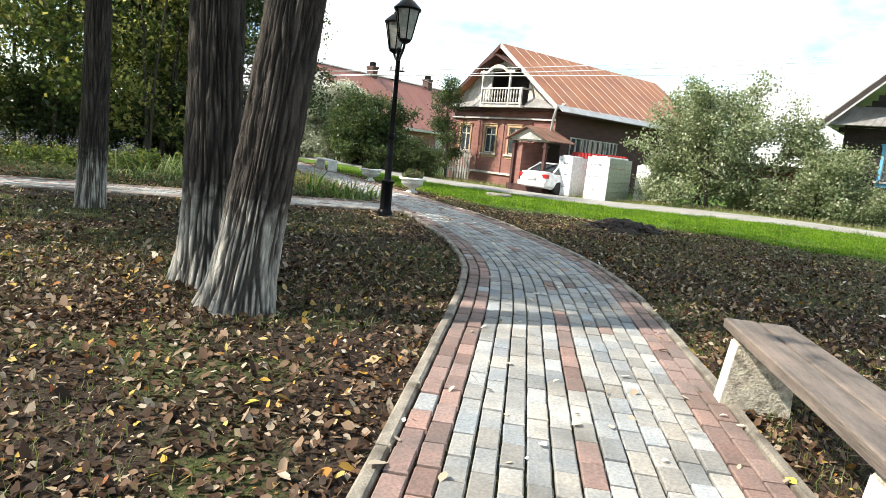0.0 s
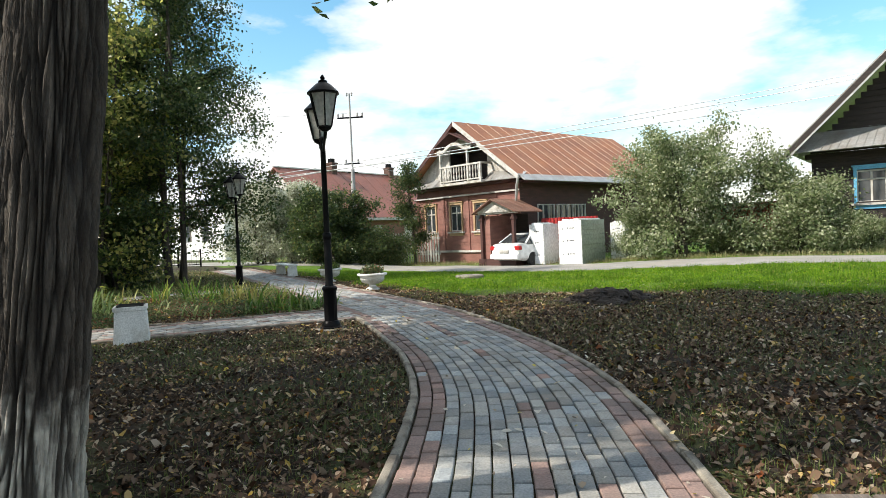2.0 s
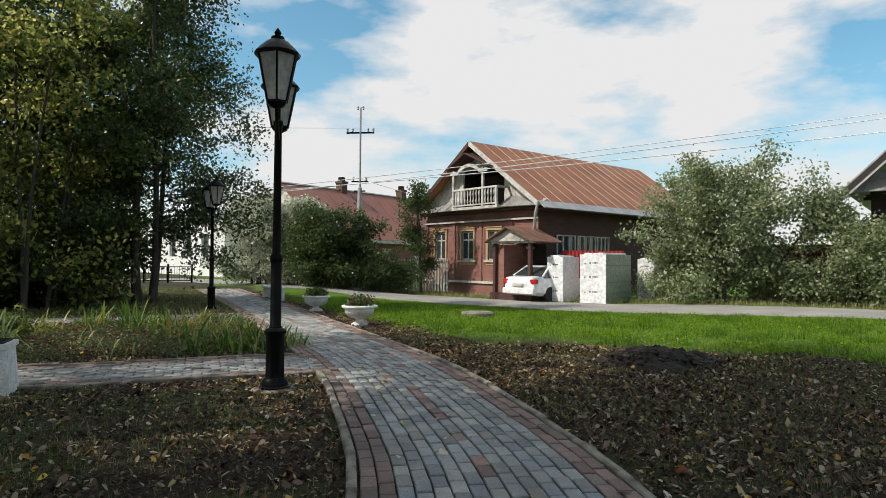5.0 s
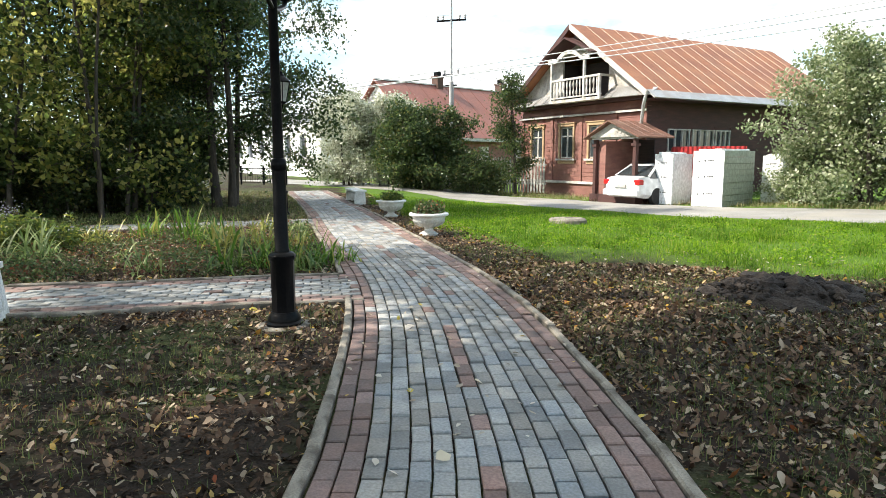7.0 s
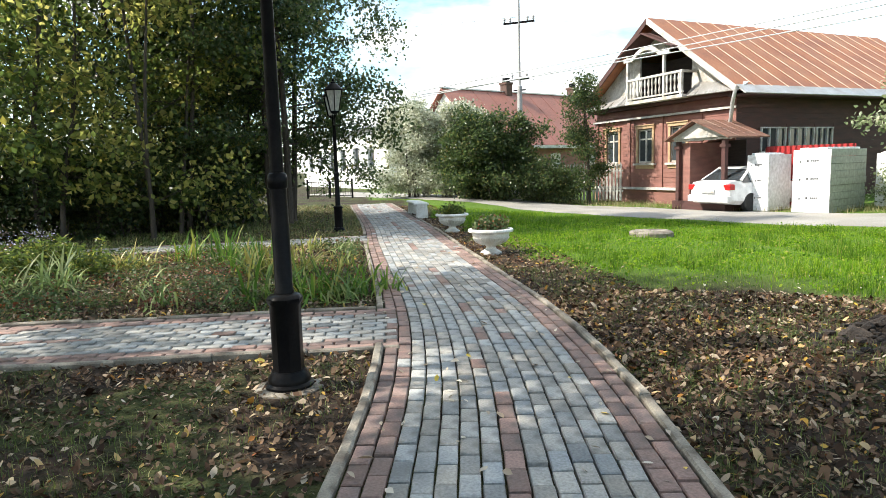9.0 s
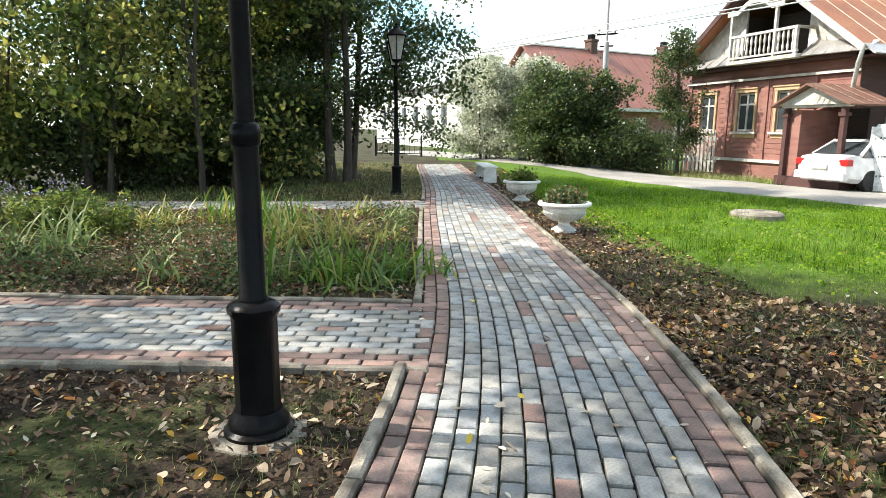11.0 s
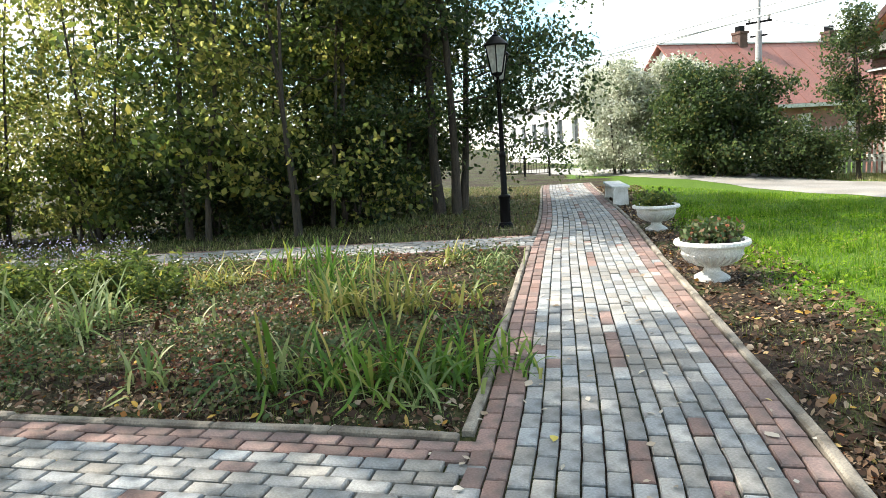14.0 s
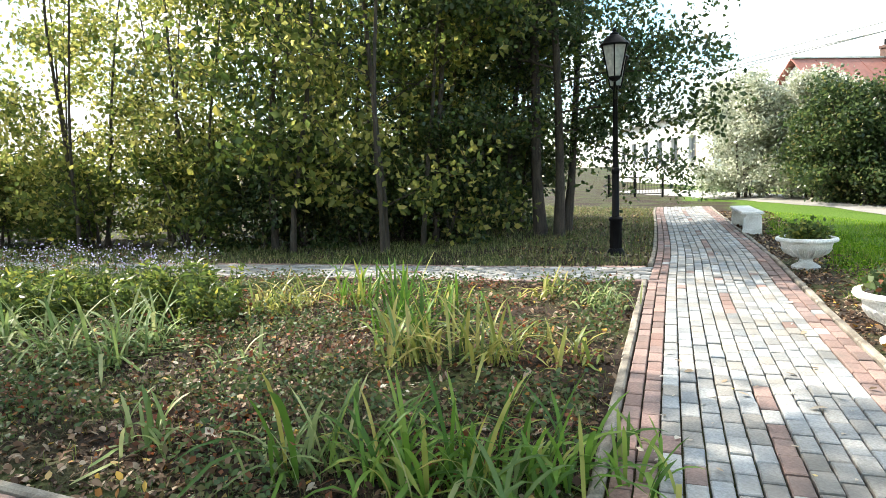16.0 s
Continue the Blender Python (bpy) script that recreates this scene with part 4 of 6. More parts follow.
def wall_grid(b, w, h, holes, t, y0=0.0):
    """A wall w by h in the xz plane, t thick, with rectangular holes (x0, x1, z0, z1)."""
    b.weld = True
    xs_ = sorted({0.0, w, *[v for q in holes for v in q[:2]]})
    zs_ = sorted({0.0, h, *[v for q in holes for v in q[2:]]})
    for i in range(len(xs_) - 1):
        for j in range(len(zs_) - 1):
            cx, cz = (xs_[i] + xs_[i + 1]) / 2, (zs_[j] + zs_[j + 1]) / 2
            if not any(q[0] < cx < q[1] and q[2] < cz < q[3] for q in holes):
                b.box((xs_[i], y0, zs_[j]), (xs_[i + 1], y0 + t, zs_[j + 1]))
    return b


def window_unit(parent, x0, x1, z0, z1, y, casing, panes=2, frame_mat=None):
    """A casing with sill, sashes and panes; the outside lies to +y."""
    fm = frame_mat or M_PALE
    w = part("window", Build().box((x0 - 0.10, y, z0 - 0.02), (x0, y + 0.05, z1 + 0.02)).box((x1, y, z0 - 0.02), (x1 + 0.10, y + 0.05, z1 + 0.02)).box((x0 - 0.12, y, z1 + 0.02), (x1 + 0.12, y + 0.07, z1 + 0.14)).box((x0 - 0.16, y, z1 + 0.14), (x1 + 0.16, y + 0.11, z1 + 0.18)).box((x0 - 0.12, y, z0 - 0.24), (x1 + 0.12, y + 0.04, z0 - 0.1)), casing, parent, "carved timber window casing")
    part("window_sill", Build().box((x0 - 0.2, y, z0 - 0.1), (x1 + 0.2, y + 0.12, z0 - 0.02)), fm, w)
    fr = Build()
    n = panes
    step = (x1 - x0) / n
    for i in range(n + 1):
        xx = x0 + i * step
        fr.box((xx - 0.035, y - 0.09, z0), (xx + 0.035, y - 0.03, z1))
    for zz in (z0, z1 - 0.07, z0 + (z1 - z0) * 0.68):
        fr.box((x0, y - 0.088, zz), (x1, y - 0.032, zz + 0.06))
    part("window_frame", fr, fm, w)
    for i in range(n):
        part("pane", Build().box((x0 + i * step + 0.03, y - 0.07, z0 + 0.03), (x0 + (i + 1) * step - 0.03, y - 0.062, z1 - 0.03)), M_GLASS, w)
    part("curtain", Build().box((x0 + 0.05, y - 0.2, z0), (x0 + (x1 - x0) * 0.3, y - 0.19, z1)).box((x1 - (x1 - x0) * 0.3, y - 0.2, z0), (x1 - 0.05, y - 0.19, z1)), M_CURT, w)
    return w



def strip_roof(name, ridge_a, ridge_b, eave_a, eave_b, thick, mat, parent, seams, seam_mat, label=""):
    """One roof slope between a ridge and an eave line, with standing seams."""
    ra, rb, ea, eb = map(Vector, (ridge_a, ridge_b, eave_a, eave_b))
    nrm = (rb - ra).cross(ea - ra).normalized()
    if nrm.z < 0:
        nrm = -nrm
    t = nrm * thick
    b = Build().add([ra, rb, eb, ea, ra - t, rb - t, eb - t, ea - t], [(0, 1, 2, 3), (7, 6, 5, 4), (0, 4, 5, 1), (1, 5, 6, 2), (2, 6, 7, 3), (3, 7, 4, 0)])
    ob = part(name, b, mat, parent, label)
    for i in range(1, seams):
        f = i / seams
        p, q = ra.lerp(rb, f) + nrm * 0.012, ea.lerp(eb, f) + nrm * 0.012
        part("seam", Build().tube([p, q], 0.013, 4), seam_mat, ob)
    return ob


HW = [(2.22, 3.02, 1.67, 3.02), (4.02, 4.84, 1.67, 3.02), (6.05, 6.85, 1.67, 3.02)]
WALL_H = 3.9
part("gable_wall", wall_grid(Build(), GW, WALL_H, HW, 0.25, -0.25), M_BOARD, house, "red-brown boarded wall")
for q in HW:
    window_unit(house, *q, 0.004, M_OCHRE, 2)
boards = Build()
for i in range(1, 17):
    z = 0.72 + i * 0.18
    xx = [0.0] + [v for q in HW if q[2] - 0.36 < z < q[3] + 0.3 for v in (q[0] - 0.24, q[1] + 0.24)] + [GW]
    for a, b2 in zip(xx[::2], xx[1::2]):
        boards.box((a, 0.0, z), (b2, 0.018, z + 0.165))
part("cladding", boards, M_BOARD, house)
part("plinth", Build().box((-0.06, -0.2, -0.1), (GW + 0.06, 0.07, 0.58)), M_BOARD, house, "red painted plinth")
part("plinth_ledge", Build().box((-0.1, -0.1, 0.58), (GW + 0.1, 0.16, 0.68)), M_PALE, house, "pale weathered ledge board")
part("frieze", Build().box((-0.06, -0.1, 3.42), (GW + 0.06, 0.12, 3.52)).box((-0.12, -0.1, 3.86), (GW + 0.12, 0.4, 4.0)), M_BOARD_D, house)
part("frieze_trim", Build().box((-0.1, 0.12, 3.44), (GW + 0.1, 0.16, 3.52)), M_PALE, house)
for xx in (-0.05, 1.45, 3.42, 5.3, GW - 0.14):
    part("pilaster", Build().box((xx, 0.018, 0.68), (xx + 0.19, 0.06, 3.42)), M_BOARD, house)
# side wall, its own frame: x from the back to the front, y outwards
SM = pose(0, -DEEP, 0, 0, 0, 90)
SWIN = [(DEEP - b2, DEEP - a, 1.95, 2.75) for a, b2 in ((1.22, 2.44), (2.65, 3.93), (4.08, 4.97))]
# darker boards than the gable: the unlit side's shade is in their colour
part("side_wall", wall_grid(Build(), DEEP - 0.25, WALL_H, SWIN, 0.25, -0.25), M_BOARD_D, house, "brown boarded side wall, its shade put into the dark colour", m=SM)
sb = Build()
for i in range(21):
    z = 0.05 + i * 0.18
    xx = [0.0] + [v for q in SWIN[::-1] if q[2] - 0.1 < z + 0.09 < q[3] + 0.1 for v in (q[0] - 0.06, q[1] + 0.06)] + [DEEP]
    for a, b2 in zip(xx[::2], xx[1::2]):
        sb.box((a, 0.0, z), (b2, 0.018, z + 0.165))
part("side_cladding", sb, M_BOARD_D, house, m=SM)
for q in SWIN:
    fr = Build()
    for i in range(4):
        xx = q[0] + (q[1] - q[0]) * i / 3
        fr.box((xx - 0.03, -0.06, q[2]), (xx + 0.03, 0.05, q[3]))
    fr.box((q[0] - 0.05, -0.06, q[2] - 0.05), (q[1] + 0.05, 0.06, q[2])).box((q[0] - 0.05, -0.06, q[3]), (q[1] + 0.05, 0.06, q[3] + 0.05))
    w = part("side_window", fr, M_PALE, house, "pale framed veranda window", m=SM)
    for i in range(3):
        a = q[0] + (q[1] - q[0]) * i / 3
        part("pane", Build().box((a + 0.03, -0.03, q[2]), (a + (q[1] - q[0]) / 3 - 0.03, -0.022, q[3])), M_GLASS, w)
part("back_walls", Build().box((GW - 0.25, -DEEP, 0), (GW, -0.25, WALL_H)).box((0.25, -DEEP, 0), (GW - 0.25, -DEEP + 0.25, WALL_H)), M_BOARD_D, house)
# roof
RX, OV = GW / 2, 0.55
EZ, PZ = 4.12, 7.2
roof_r = strip_roof("roof_slope", (RX, OV, PZ), (RX, -DEEP - 0.4, PZ), (-0.5, OV, EZ), (-0.5, -DEEP - 0.4, EZ), 0.06, M_ROOF, house, 17, M_SEAM, "rusty orange standing-seam sheet")
roof_l = strip_roof("roof_slope", (RX, -DEEP - 0.4, PZ), (RX, OV, PZ), (GW + 0.5, -DEEP - 0.4, EZ), (GW + 0.5, OV, EZ), 0.06, M_ROOF, house, 17, M_SEAM)
part("roof_skirt", Build().prism([(-0.86, 3.86), (-0.82, 3.83), (-0.40, 4.12), (-0.46, 4.17)], -DEEP - 0.4, OV, 1), M_ZINC, house, "grey sheet eave skirt")
part("soffit", Build().box((-0.8, -DEEP, 3.80), (0.0, 0.4, 3.86)), M_BOARD_D, house)
for sgn in (1, -1):
    b = Build()
    e = Vector((RX - sgn * (RX + 0.5), OV + 0.02, EZ))
    p = Vector((RX, OV + 0.02, PZ))
    d = Vector((0, 0.05, 0))
    n = Vector((0, 0, -0.24))
    b.add([e, p, p + n, e + n, e + d, p + d, p + n + d, e + n + d], [(0, 1, 2, 3), (7, 6, 5, 4), (0, 4, 5, 1), (1, 5, 6, 2), (2, 6, 7, 3), (3, 7, 4, 0)])
    part("bargeboard", b, M_PALE if sgn > 0 else M_BOARD_D, house)
# the gable above the cornice, boarded, with the balcony's dark recess
gab = Build()
for i in range(22):
    a0, a1 = i * GW / 22, (i + 1) * GW / 22 - 0.012
    def top(a):
        return min(EZ + (PZ - EZ) * (a + 0.5) / (RX + 0.5), EZ + (PZ - EZ) * (GW + 0.5 - a) / (RX + 0.5)) - 0.1
    lo = 4.0
    if 2.15 < (a0 + a1) / 2 < 4.9:
        gab.prism([(a0, 5.95), (a1, 5.95), (a1, max(5.96, top(a1))), (a0, max(5.96, top(a0)))], -0.1, -0.02, 1)
    else:
        gab.prism([(a0, lo), (a1, lo), (a1, top(a1)), (a0, top(a0))], -0.1, -0.02, 1)
part("gable_boarding", gab, M_PALE, house, "weathered pale gable boards")
part("balcony_back", Build().box((2.0, -1.2, 4.0), (5.0, -1.12, 5.75)).box((2.0, -1.12, 4.0), (2.08, -0.1, 5.75)).box((4.92, -1.12, 4.0), (5.0, -0.1, 5.75)), M_LOG, house, "dark recess behind the balcony")
bal = part("balcony", Build().box((1.7, -0.1, 3.98), (4.75, 0.8, 4.1)), M_PALE, house, "weathered pale balcony with turned balusters")
for xx in (1.75, 2.62, 4.62):
    part("post", Build().box((xx, 0.68, 4.1), (xx + 0.09, 0.78, 5.85 if xx > 2 else 4.95)), M_PALE, bal)
part("handrail", Build().box((1.72, 0.67, 4.88), (4.72, 0.79, 4.96)).box((1.72, 0.67, 4.16), (4.72, 0.77, 4.22)).box((1.72, 0.0, 4.88), (1.82, 0.67, 4.96)), M_PALE, bal)
for i in range(15):
    xx = 1.92 + i * 0.195
    if abs(xx - 2.66) > 0.1:
        part("baluster", Build().lathe([(0.02, 4.22), (0.045, 4.36), (0.022, 4.52), (0.05, 4.68), (0.025, 4.88)], 8, (xx, 0.73, 0)), M_PALE, bal)
strip_roof("balcony_roof", (3.75, 0.9, 6.62), (3.75, -0.3, 6.62), (2.1, 0.9, 5.86), (2.1, -0.3, 5.86), 0.05, M_BOARD_D, house, 3, M_BOARD_D)
strip_roof("balcony_roof", (3.75, -0.3, 6.62), (3.75, 0.9, 6.62), (5.1, -0.3, 5.95), (5.1, 0.9, 5.95), 0.05, M_BOARD_D, house, 3, M_BOARD_D)
arch = Build()
pts = [(4.85 - 2.5 * i / 20, 5.80 + 0.30 * max(0, math.sin(math.pi * (i / 20 - 0.22) / 0.56)) ** 0.7 if 0.22 < i / 20 < 0.78 else 5.80) for i in range(21)]
arch.prism(pts + [(x, z - 0.16) for x, z in pts[::-1]], 0.74, 0.8, 1)
part("carved_arch", arch, M_PALE, house, "pale carved arch board")
strip_roof("pent_roof", (1.75, -0.02, 4.55), (-0.45, -0.02, 4.28), (1.75, 0.62, 4.02), (-0.6, 0.62, 3.98), 0.03, M_ZINC, house, 5, M_ZINC, "grey sheet pent roof")
strip_roof("pent_roof", (GW + 0.4, -0.02, 4.3), (4.8, -0.02, 4.55), (GW + 0.5, 0.62, 3.98), (4.8, 0.62, 4.02), 0.03, M_ZINC, house, 5, M_ZINC)
part("downpipe", Build().tube([(-0.5, 0.6, 4.1), (-0.42, 0.66, 3.6), (-0.2, 0.5, 2.9), (0.1, 0.62, 2.55), (0.22, 0.75, 2.42)], 0.065, 10), M_ZINC, house, "dented zinc downpipe", smooth=True)
# porch before the near corner of the gable
porch = part("porch", Build().box((-1.15, 0.03, -0.05), (1.15, 1.7, 0.32)), M_BOARD_D, house, "dark brown timber porch")
for xx in (-1.05, 0.92):
    part("post", Build().box((xx, 1.5, 0.32), (xx + 0.14, 1.64, 2.45)).box((xx - 0.05, 1.46, 2.1), (xx + 0.19, 1.68, 2.2)), M_BOARD_D, porch)
part("door_panel", Build().box((-0.5, 0.03, 0.32), (0.45, 0.07, 2.35)), M_LOG, porch)
part("lattice", Build().box((0.55, 0.05, 0.32), (0.92, 1.5, 2.3)), M_BOARD, porch, "boarded porch side")
part("beam", Build().box((-1.15, 1.45, 2.36), (1.15, 1.66, 2.48)), M_PALE, porch)
strip_roof("porch_roof", (0.05, 1.95, 3.05), (0.05, 0.1, 3.05), (-1.45, 1.95, 2.42), (-1.45, 0.1, 2.42), 0.05, M_PORCHR, house, 4, M_PORCHR)
strip_roof("porch_roof", (0.05, 0.1, 3.05), (0.05, 1.95, 3.05), (1.35, 0.1, 2.42), (1.35, 1.95, 2.42), 0.05, M_PORCHR, house, 4, M_PORCHR)
part("porch_gable", Build().prism([(-1.2, 2.44), (1.2, 2.44), (0.05, 2.94)], 1.7, 1.74, 1), M_PALE, house)

# ---------------- car ----------------
def sedan():
    """A small saloon; x to its right, y forwards, z up, origin between the rear wheels."""
    ob = thing("parked_car", "white saloon car parked before the porch", "car", pose(1.95, 31.35, gz_at(1.95, 31.35), 0, 0, -41))
    secs = [(-0.95, 0.42, 0.80, 0.62), (-0.88, 0.30, 0.98, 0.76), (-0.55, 0.24, 1.02, 0.82), (0.3, 0.22, 0.98, 0.85), (1.5, 0.22, 0.95, 0.86), (2.3, 0.22, 0.92, 0.85), (2.75, 0.24, 0.86, 0.82), (3.25, 0.28, 0.76, 0.74), (3.4, 0.36, 0.62, 0.62)]
    vs, fs = [], []
    for y, z0, z1, w in secs:
        zm = z0 + (z1 - z0) * 0.55
        for x, z in ((-w * 0.86, z0), (-w, z0 + 0.12), (-w, zm), (-w * 0.9, z1 - 0.03), (-w * 0.7, z1), (w * 0.7, z1), (w * 0.9, z1 - 0.03), (w, zm), (w, z0 + 0.12), (w * 0.86, z0)):
            vs.append((x, y, z))
    k = 10
    for j in range(len(secs) - 1):
        for i in range(k):
            fs.append((j * k + i, j * k + (i + 1) % k, (j + 1) * k + (i + 1) % k, (j + 1) * k + i))
    fs += [tuple(range(k)), tuple((len(secs) - 1) * k + i for i in range(k))]
    part("body", Build().add(vs, fs), M_CARP, ob, smooth=True)
    gl = Build()
    cab = [(-0.45, 1.0, 0.72), (0.25, 1.40, 0.56), (1.15, 1.42, 0.57), (2.15, 0.93, 0.74)]
    vs = [(sx * w, y, z) for y, z, w in cab for sx in (-1, 1)] + [(sx * 0.78, y, 0.93) for y in (-0.3, 2.1) for sx in (-1, 1)]
    gl.add(vs, [(0, 1, 3, 2), (2, 3, 5, 4), (4, 5, 7, 6), (0, 2, 4, 6, 10, 8), (1, 9, 11, 7, 5, 3)])
    part("windows", gl, M_GLASS, ob, "dark car glass")
    part("roof", Build().add([(-0.55, 0.12, 1.36), (0.55, 0.12, 1.36), (0.57, 0.35, 1.43), (-0.57, 0.35, 1.43), (-0.58, 1.1, 1.44), (0.58, 1.1, 1.44), (0.6, 1.3, 1.37), (-0.6, 1.3, 1.37)], [(0, 1, 2, 3), (3, 2, 5, 4), (4, 5, 6, 7)]), M_CARP, ob, smooth=True)
    for sx in (-1, 1):
        part("rear_pillar", Build().tube([(sx * 0.755, -0.38, 1.0), (sx * 0.575, 0.25, 1.40)], 0.045, 6), M_CARP, ob)
        part("centre_pillar", Build().tube([(sx * 0.79, 0.95, 0.96), (sx * 0.585, 0.85, 1.42)], 0.03, 6), M_CARP, ob)
        part("roof_rail", Build().tube([(sx * 0.5, 0.2, 1.46), (sx * 0.5, 0.4, 1.5), (sx * 0.5, 1.0, 1.5), (sx * 0.5, 1.2, 1.45)], 0.018, 6), M_IRON, ob)
        part("tail_light", Build().box((sx * 0.69 - 0.13, -0.93, 0.72), (sx * 0.69 + 0.13, -0.72, 0.9), bevel=0.03), M_TAIL, ob, "red tail light")
        for y in (0.0, 2.55):
            wh = part("wheel", Build().lathe([(0.2, -0.09), (0.29, -0.09), (0.305, -0.06), (0.305, 0.06), (0.29, 0.09), (0.2, 0.09)], 24, m=pose(sx * 0.76, y, 0.305, 0, 90, 0)), M_RUBBER, ob, "black tyre", smooth=True)
            rim = Build().lathe([(0.2, 0.0), (0.2, 0.085), (0.18, 0.09), (0.17, 0.06), (0.04, 0.06), (0.035, 0.085), (0.005, 0.085)], 20, m=pose(sx * 0.76, y, 0.305, 0, 90 * sx, 0))
            part("rim", rim, M_RIM, wh, "silver alloy rim")
    part("rear_bumper", Build().box((-0.78, -1.0, 0.34), (0.78, -0.8, 0.56), bevel=0.04), M_CARP, ob)
    part("number_plate", Build().box((-0.26, -1.005, 0.62), (0.26, -0.93, 0.73)), M_PALE, ob, "pale number plate")
    part("rear_glass_trim", Build().tube([(-0.7, -0.46, 1.01), (0.7, -0.46, 1.01)], 0.02, 6), M_IRON, ob)
    return ob


sedan()

# ---------------- wrapped building boards ----------------
# greyer copy of the white wrap, with the right face's shade in it
M_SIDEF = material("shaded_side_wrap", (0.55, 0.57, 0.57), (0.47, 0.49, 0.49), 0.35, 2, 9, 0.4, bump_dist=0.04)


def wrapped_stack(x, y, turn, w, d, h, seed, label, light=False):
    rng = np.random.default_rng(seed)
    ob = thing("wrapped_boards", label, "building material", pose(x, y, gz_at(x, y), 0, 0, turn), group="stacks of wrapped boards")
    n = 9
    for i in range(n):
        z0 = h * i / n
        j = rng.normal(size=2) * 0.012
        part("board", Build().box((j[0], j[1], z0 + 0.006), (w + j[0], d + j[1], h * (i + 1) / n), bevel=0.01), M_FOAMG, ob)
    part("film", Build().box((-0.025, -0.03, 0.04), (w + 0.012, -0.012, h)).box((-0.03, -0.012, 0.05), (-0.012, d + 0.02, h)), M_FOAM, ob, "crumpled white printed wrap")
    if light:
        part("side_film", Build().box((w + 0.016, -0.01, 0.04), (w + 0.03, d, h)), M_SIDEF, ob, "side wrap greyed for its shade")
    ink = Build()
    for zf in (0.22, 0.52, 0.80):
        ink.box((w * 0.16, -0.036, h * zf), (w * 0.2, -0.0305, h * zf + 0.05)).box((w * 0.36, -0.036, h * zf + 0.02), (w * 0.41, -0.0305, h * zf + 0.08))
        for q in range(4):
            ink.box((w * (0.48 + q * 0.055), -0.036, h * zf + 0.03), (w * (0.515 + q * 0.055), -0.0305, h * zf + 0.075))
    tagged(part("print", ink, M_INK, ob), kind="stuff")
    top = Build()
    for i in range(7):
        a = rng.uniform(0, w - 0.25)
        top.box((a, rng.uniform(-0.04, 0.1), h - 0.01), (a + 0.25, d * rng.uniform(0.6, 1.02), h + rng.uniform(0.02, 0.07)), bevel=0.02)
    part("torn_film", top, M_FOAM, ob)
    return ob


wrapped_stack(2.5, 31.0, -32, 0.65, 1.3, 1.78, 4, "tall stack of boards in torn white film", True)
wrapped_stack(3.67, 29.88, -32, 1.0, 2.3, 1.85, 5, "taller stack of shade-toned grey-green boards in printed white film")
wrapped_stack(5.97, 31.0, -30, 0.6, 0.6, 1.6, 6, "lower stack of wrapped boards beside the shrubs", True)

# red corrugated sheet fence behind the stacks
def sheet_fence(name, a, b, z1, mat, label, pitch=0.16):
    a, b = Vector((*a, 0)), Vector((*b, 0))
    L = (b - a).length
    d = (b - a) / L
    nrm = Vector((d.y, -d.x, 0))
    ob = thing(name, label, "fence", pose(a.x, a.y, gz_at(a.x, a.y)))
    n = int(L / pitch)
    vs, fs = [], []
    for i in range(n * 4 + 1):
        s = i * pitch / 4
        o = 0.025 if i % 4 in (1, 2) else -0.015
        p = d * s + nrm * o
        vs += [(p.x, p.y, -0.05), (p.x, p.y, z1)]
        q = p - nrm * 0.008
        vs += [(q.x, q.y, -0.05), (q.x, q.y, z1)]
    for i in range(n * 4):
        o = i * 4
        fs += [(o, o + 4, o + 5, o + 1), (o + 3, o + 7, o + 6, o + 2), (o + 1, o + 5, o + 7, o + 3)]
    part("sheet", mesh_from("sheet", vs, fs, mat), None, ob)
    for k in range(int(L / 2.4) + 1):
        p = d * min(k * 2.4, L) - nrm * 0.06
        part("post", Build().box((p.x - 0.03, p.y - 0.03, -0.1), (p.x + 0.03, p.y + 0.03, z1 - 0.05)), M_RUSTMET, ob)
    return ob


sheet_fence("sheet_fence", (3.1, 32.7), (5.6, 32.05), 2.05, M_REDMET, "red corrugated sheet fence behind the board stacks")
sheet_fence("yard_fence", (9.9, 30.2), (13.6, 27.9), 2.0, M_RUSTMET, "rusty red sheet fence behind the hedge", 0.2)

# ---------------- house with blue casings ----------------
h2 = thing("log_house", "dark log house with blue window casings", "house", pose(12.9, 28.8, gz_at(12.9, 28.8), 0, 0, -31.4 + 180))
# local x runs the other way along the road, +y outwards to the road
lg = Build()
wins2 = [(-2.7, -1.8, 1.75, 2.95), (-5.1, -4.2, 1.75, 2.95)]
for i in range(19):
    z = -0.1 + i * 0.19
    xx = [-8.0] + [v for q in sorted(wins2) if q[2] < z + 0.1 < q[3] for v in (q[0], q[1])] + [-0.35]
    for a, b2 in zip(xx[::2], xx[1::2]):
        lg.box((a, -0.22, z), (b2, 0.0, z + 0.18))
part("gable_wall", lg, M_LOG, h2, "weathered dark log wall")
part("side_walls", Build().box((-0.6, -9.0, 0), (-0.4, -0.22, 3.5)).box((-8.0, -9.0, 0), (-7.8, -0.22, 3.5)).box((-8.0, -9.2, 0), (-0.4, -9.0, 3.5)), M_LOG, h2)
for q in wins2:
    window_unit(h2, *q, 0.004, M_BLUE, 2, M_PALE)
PK = 8.35
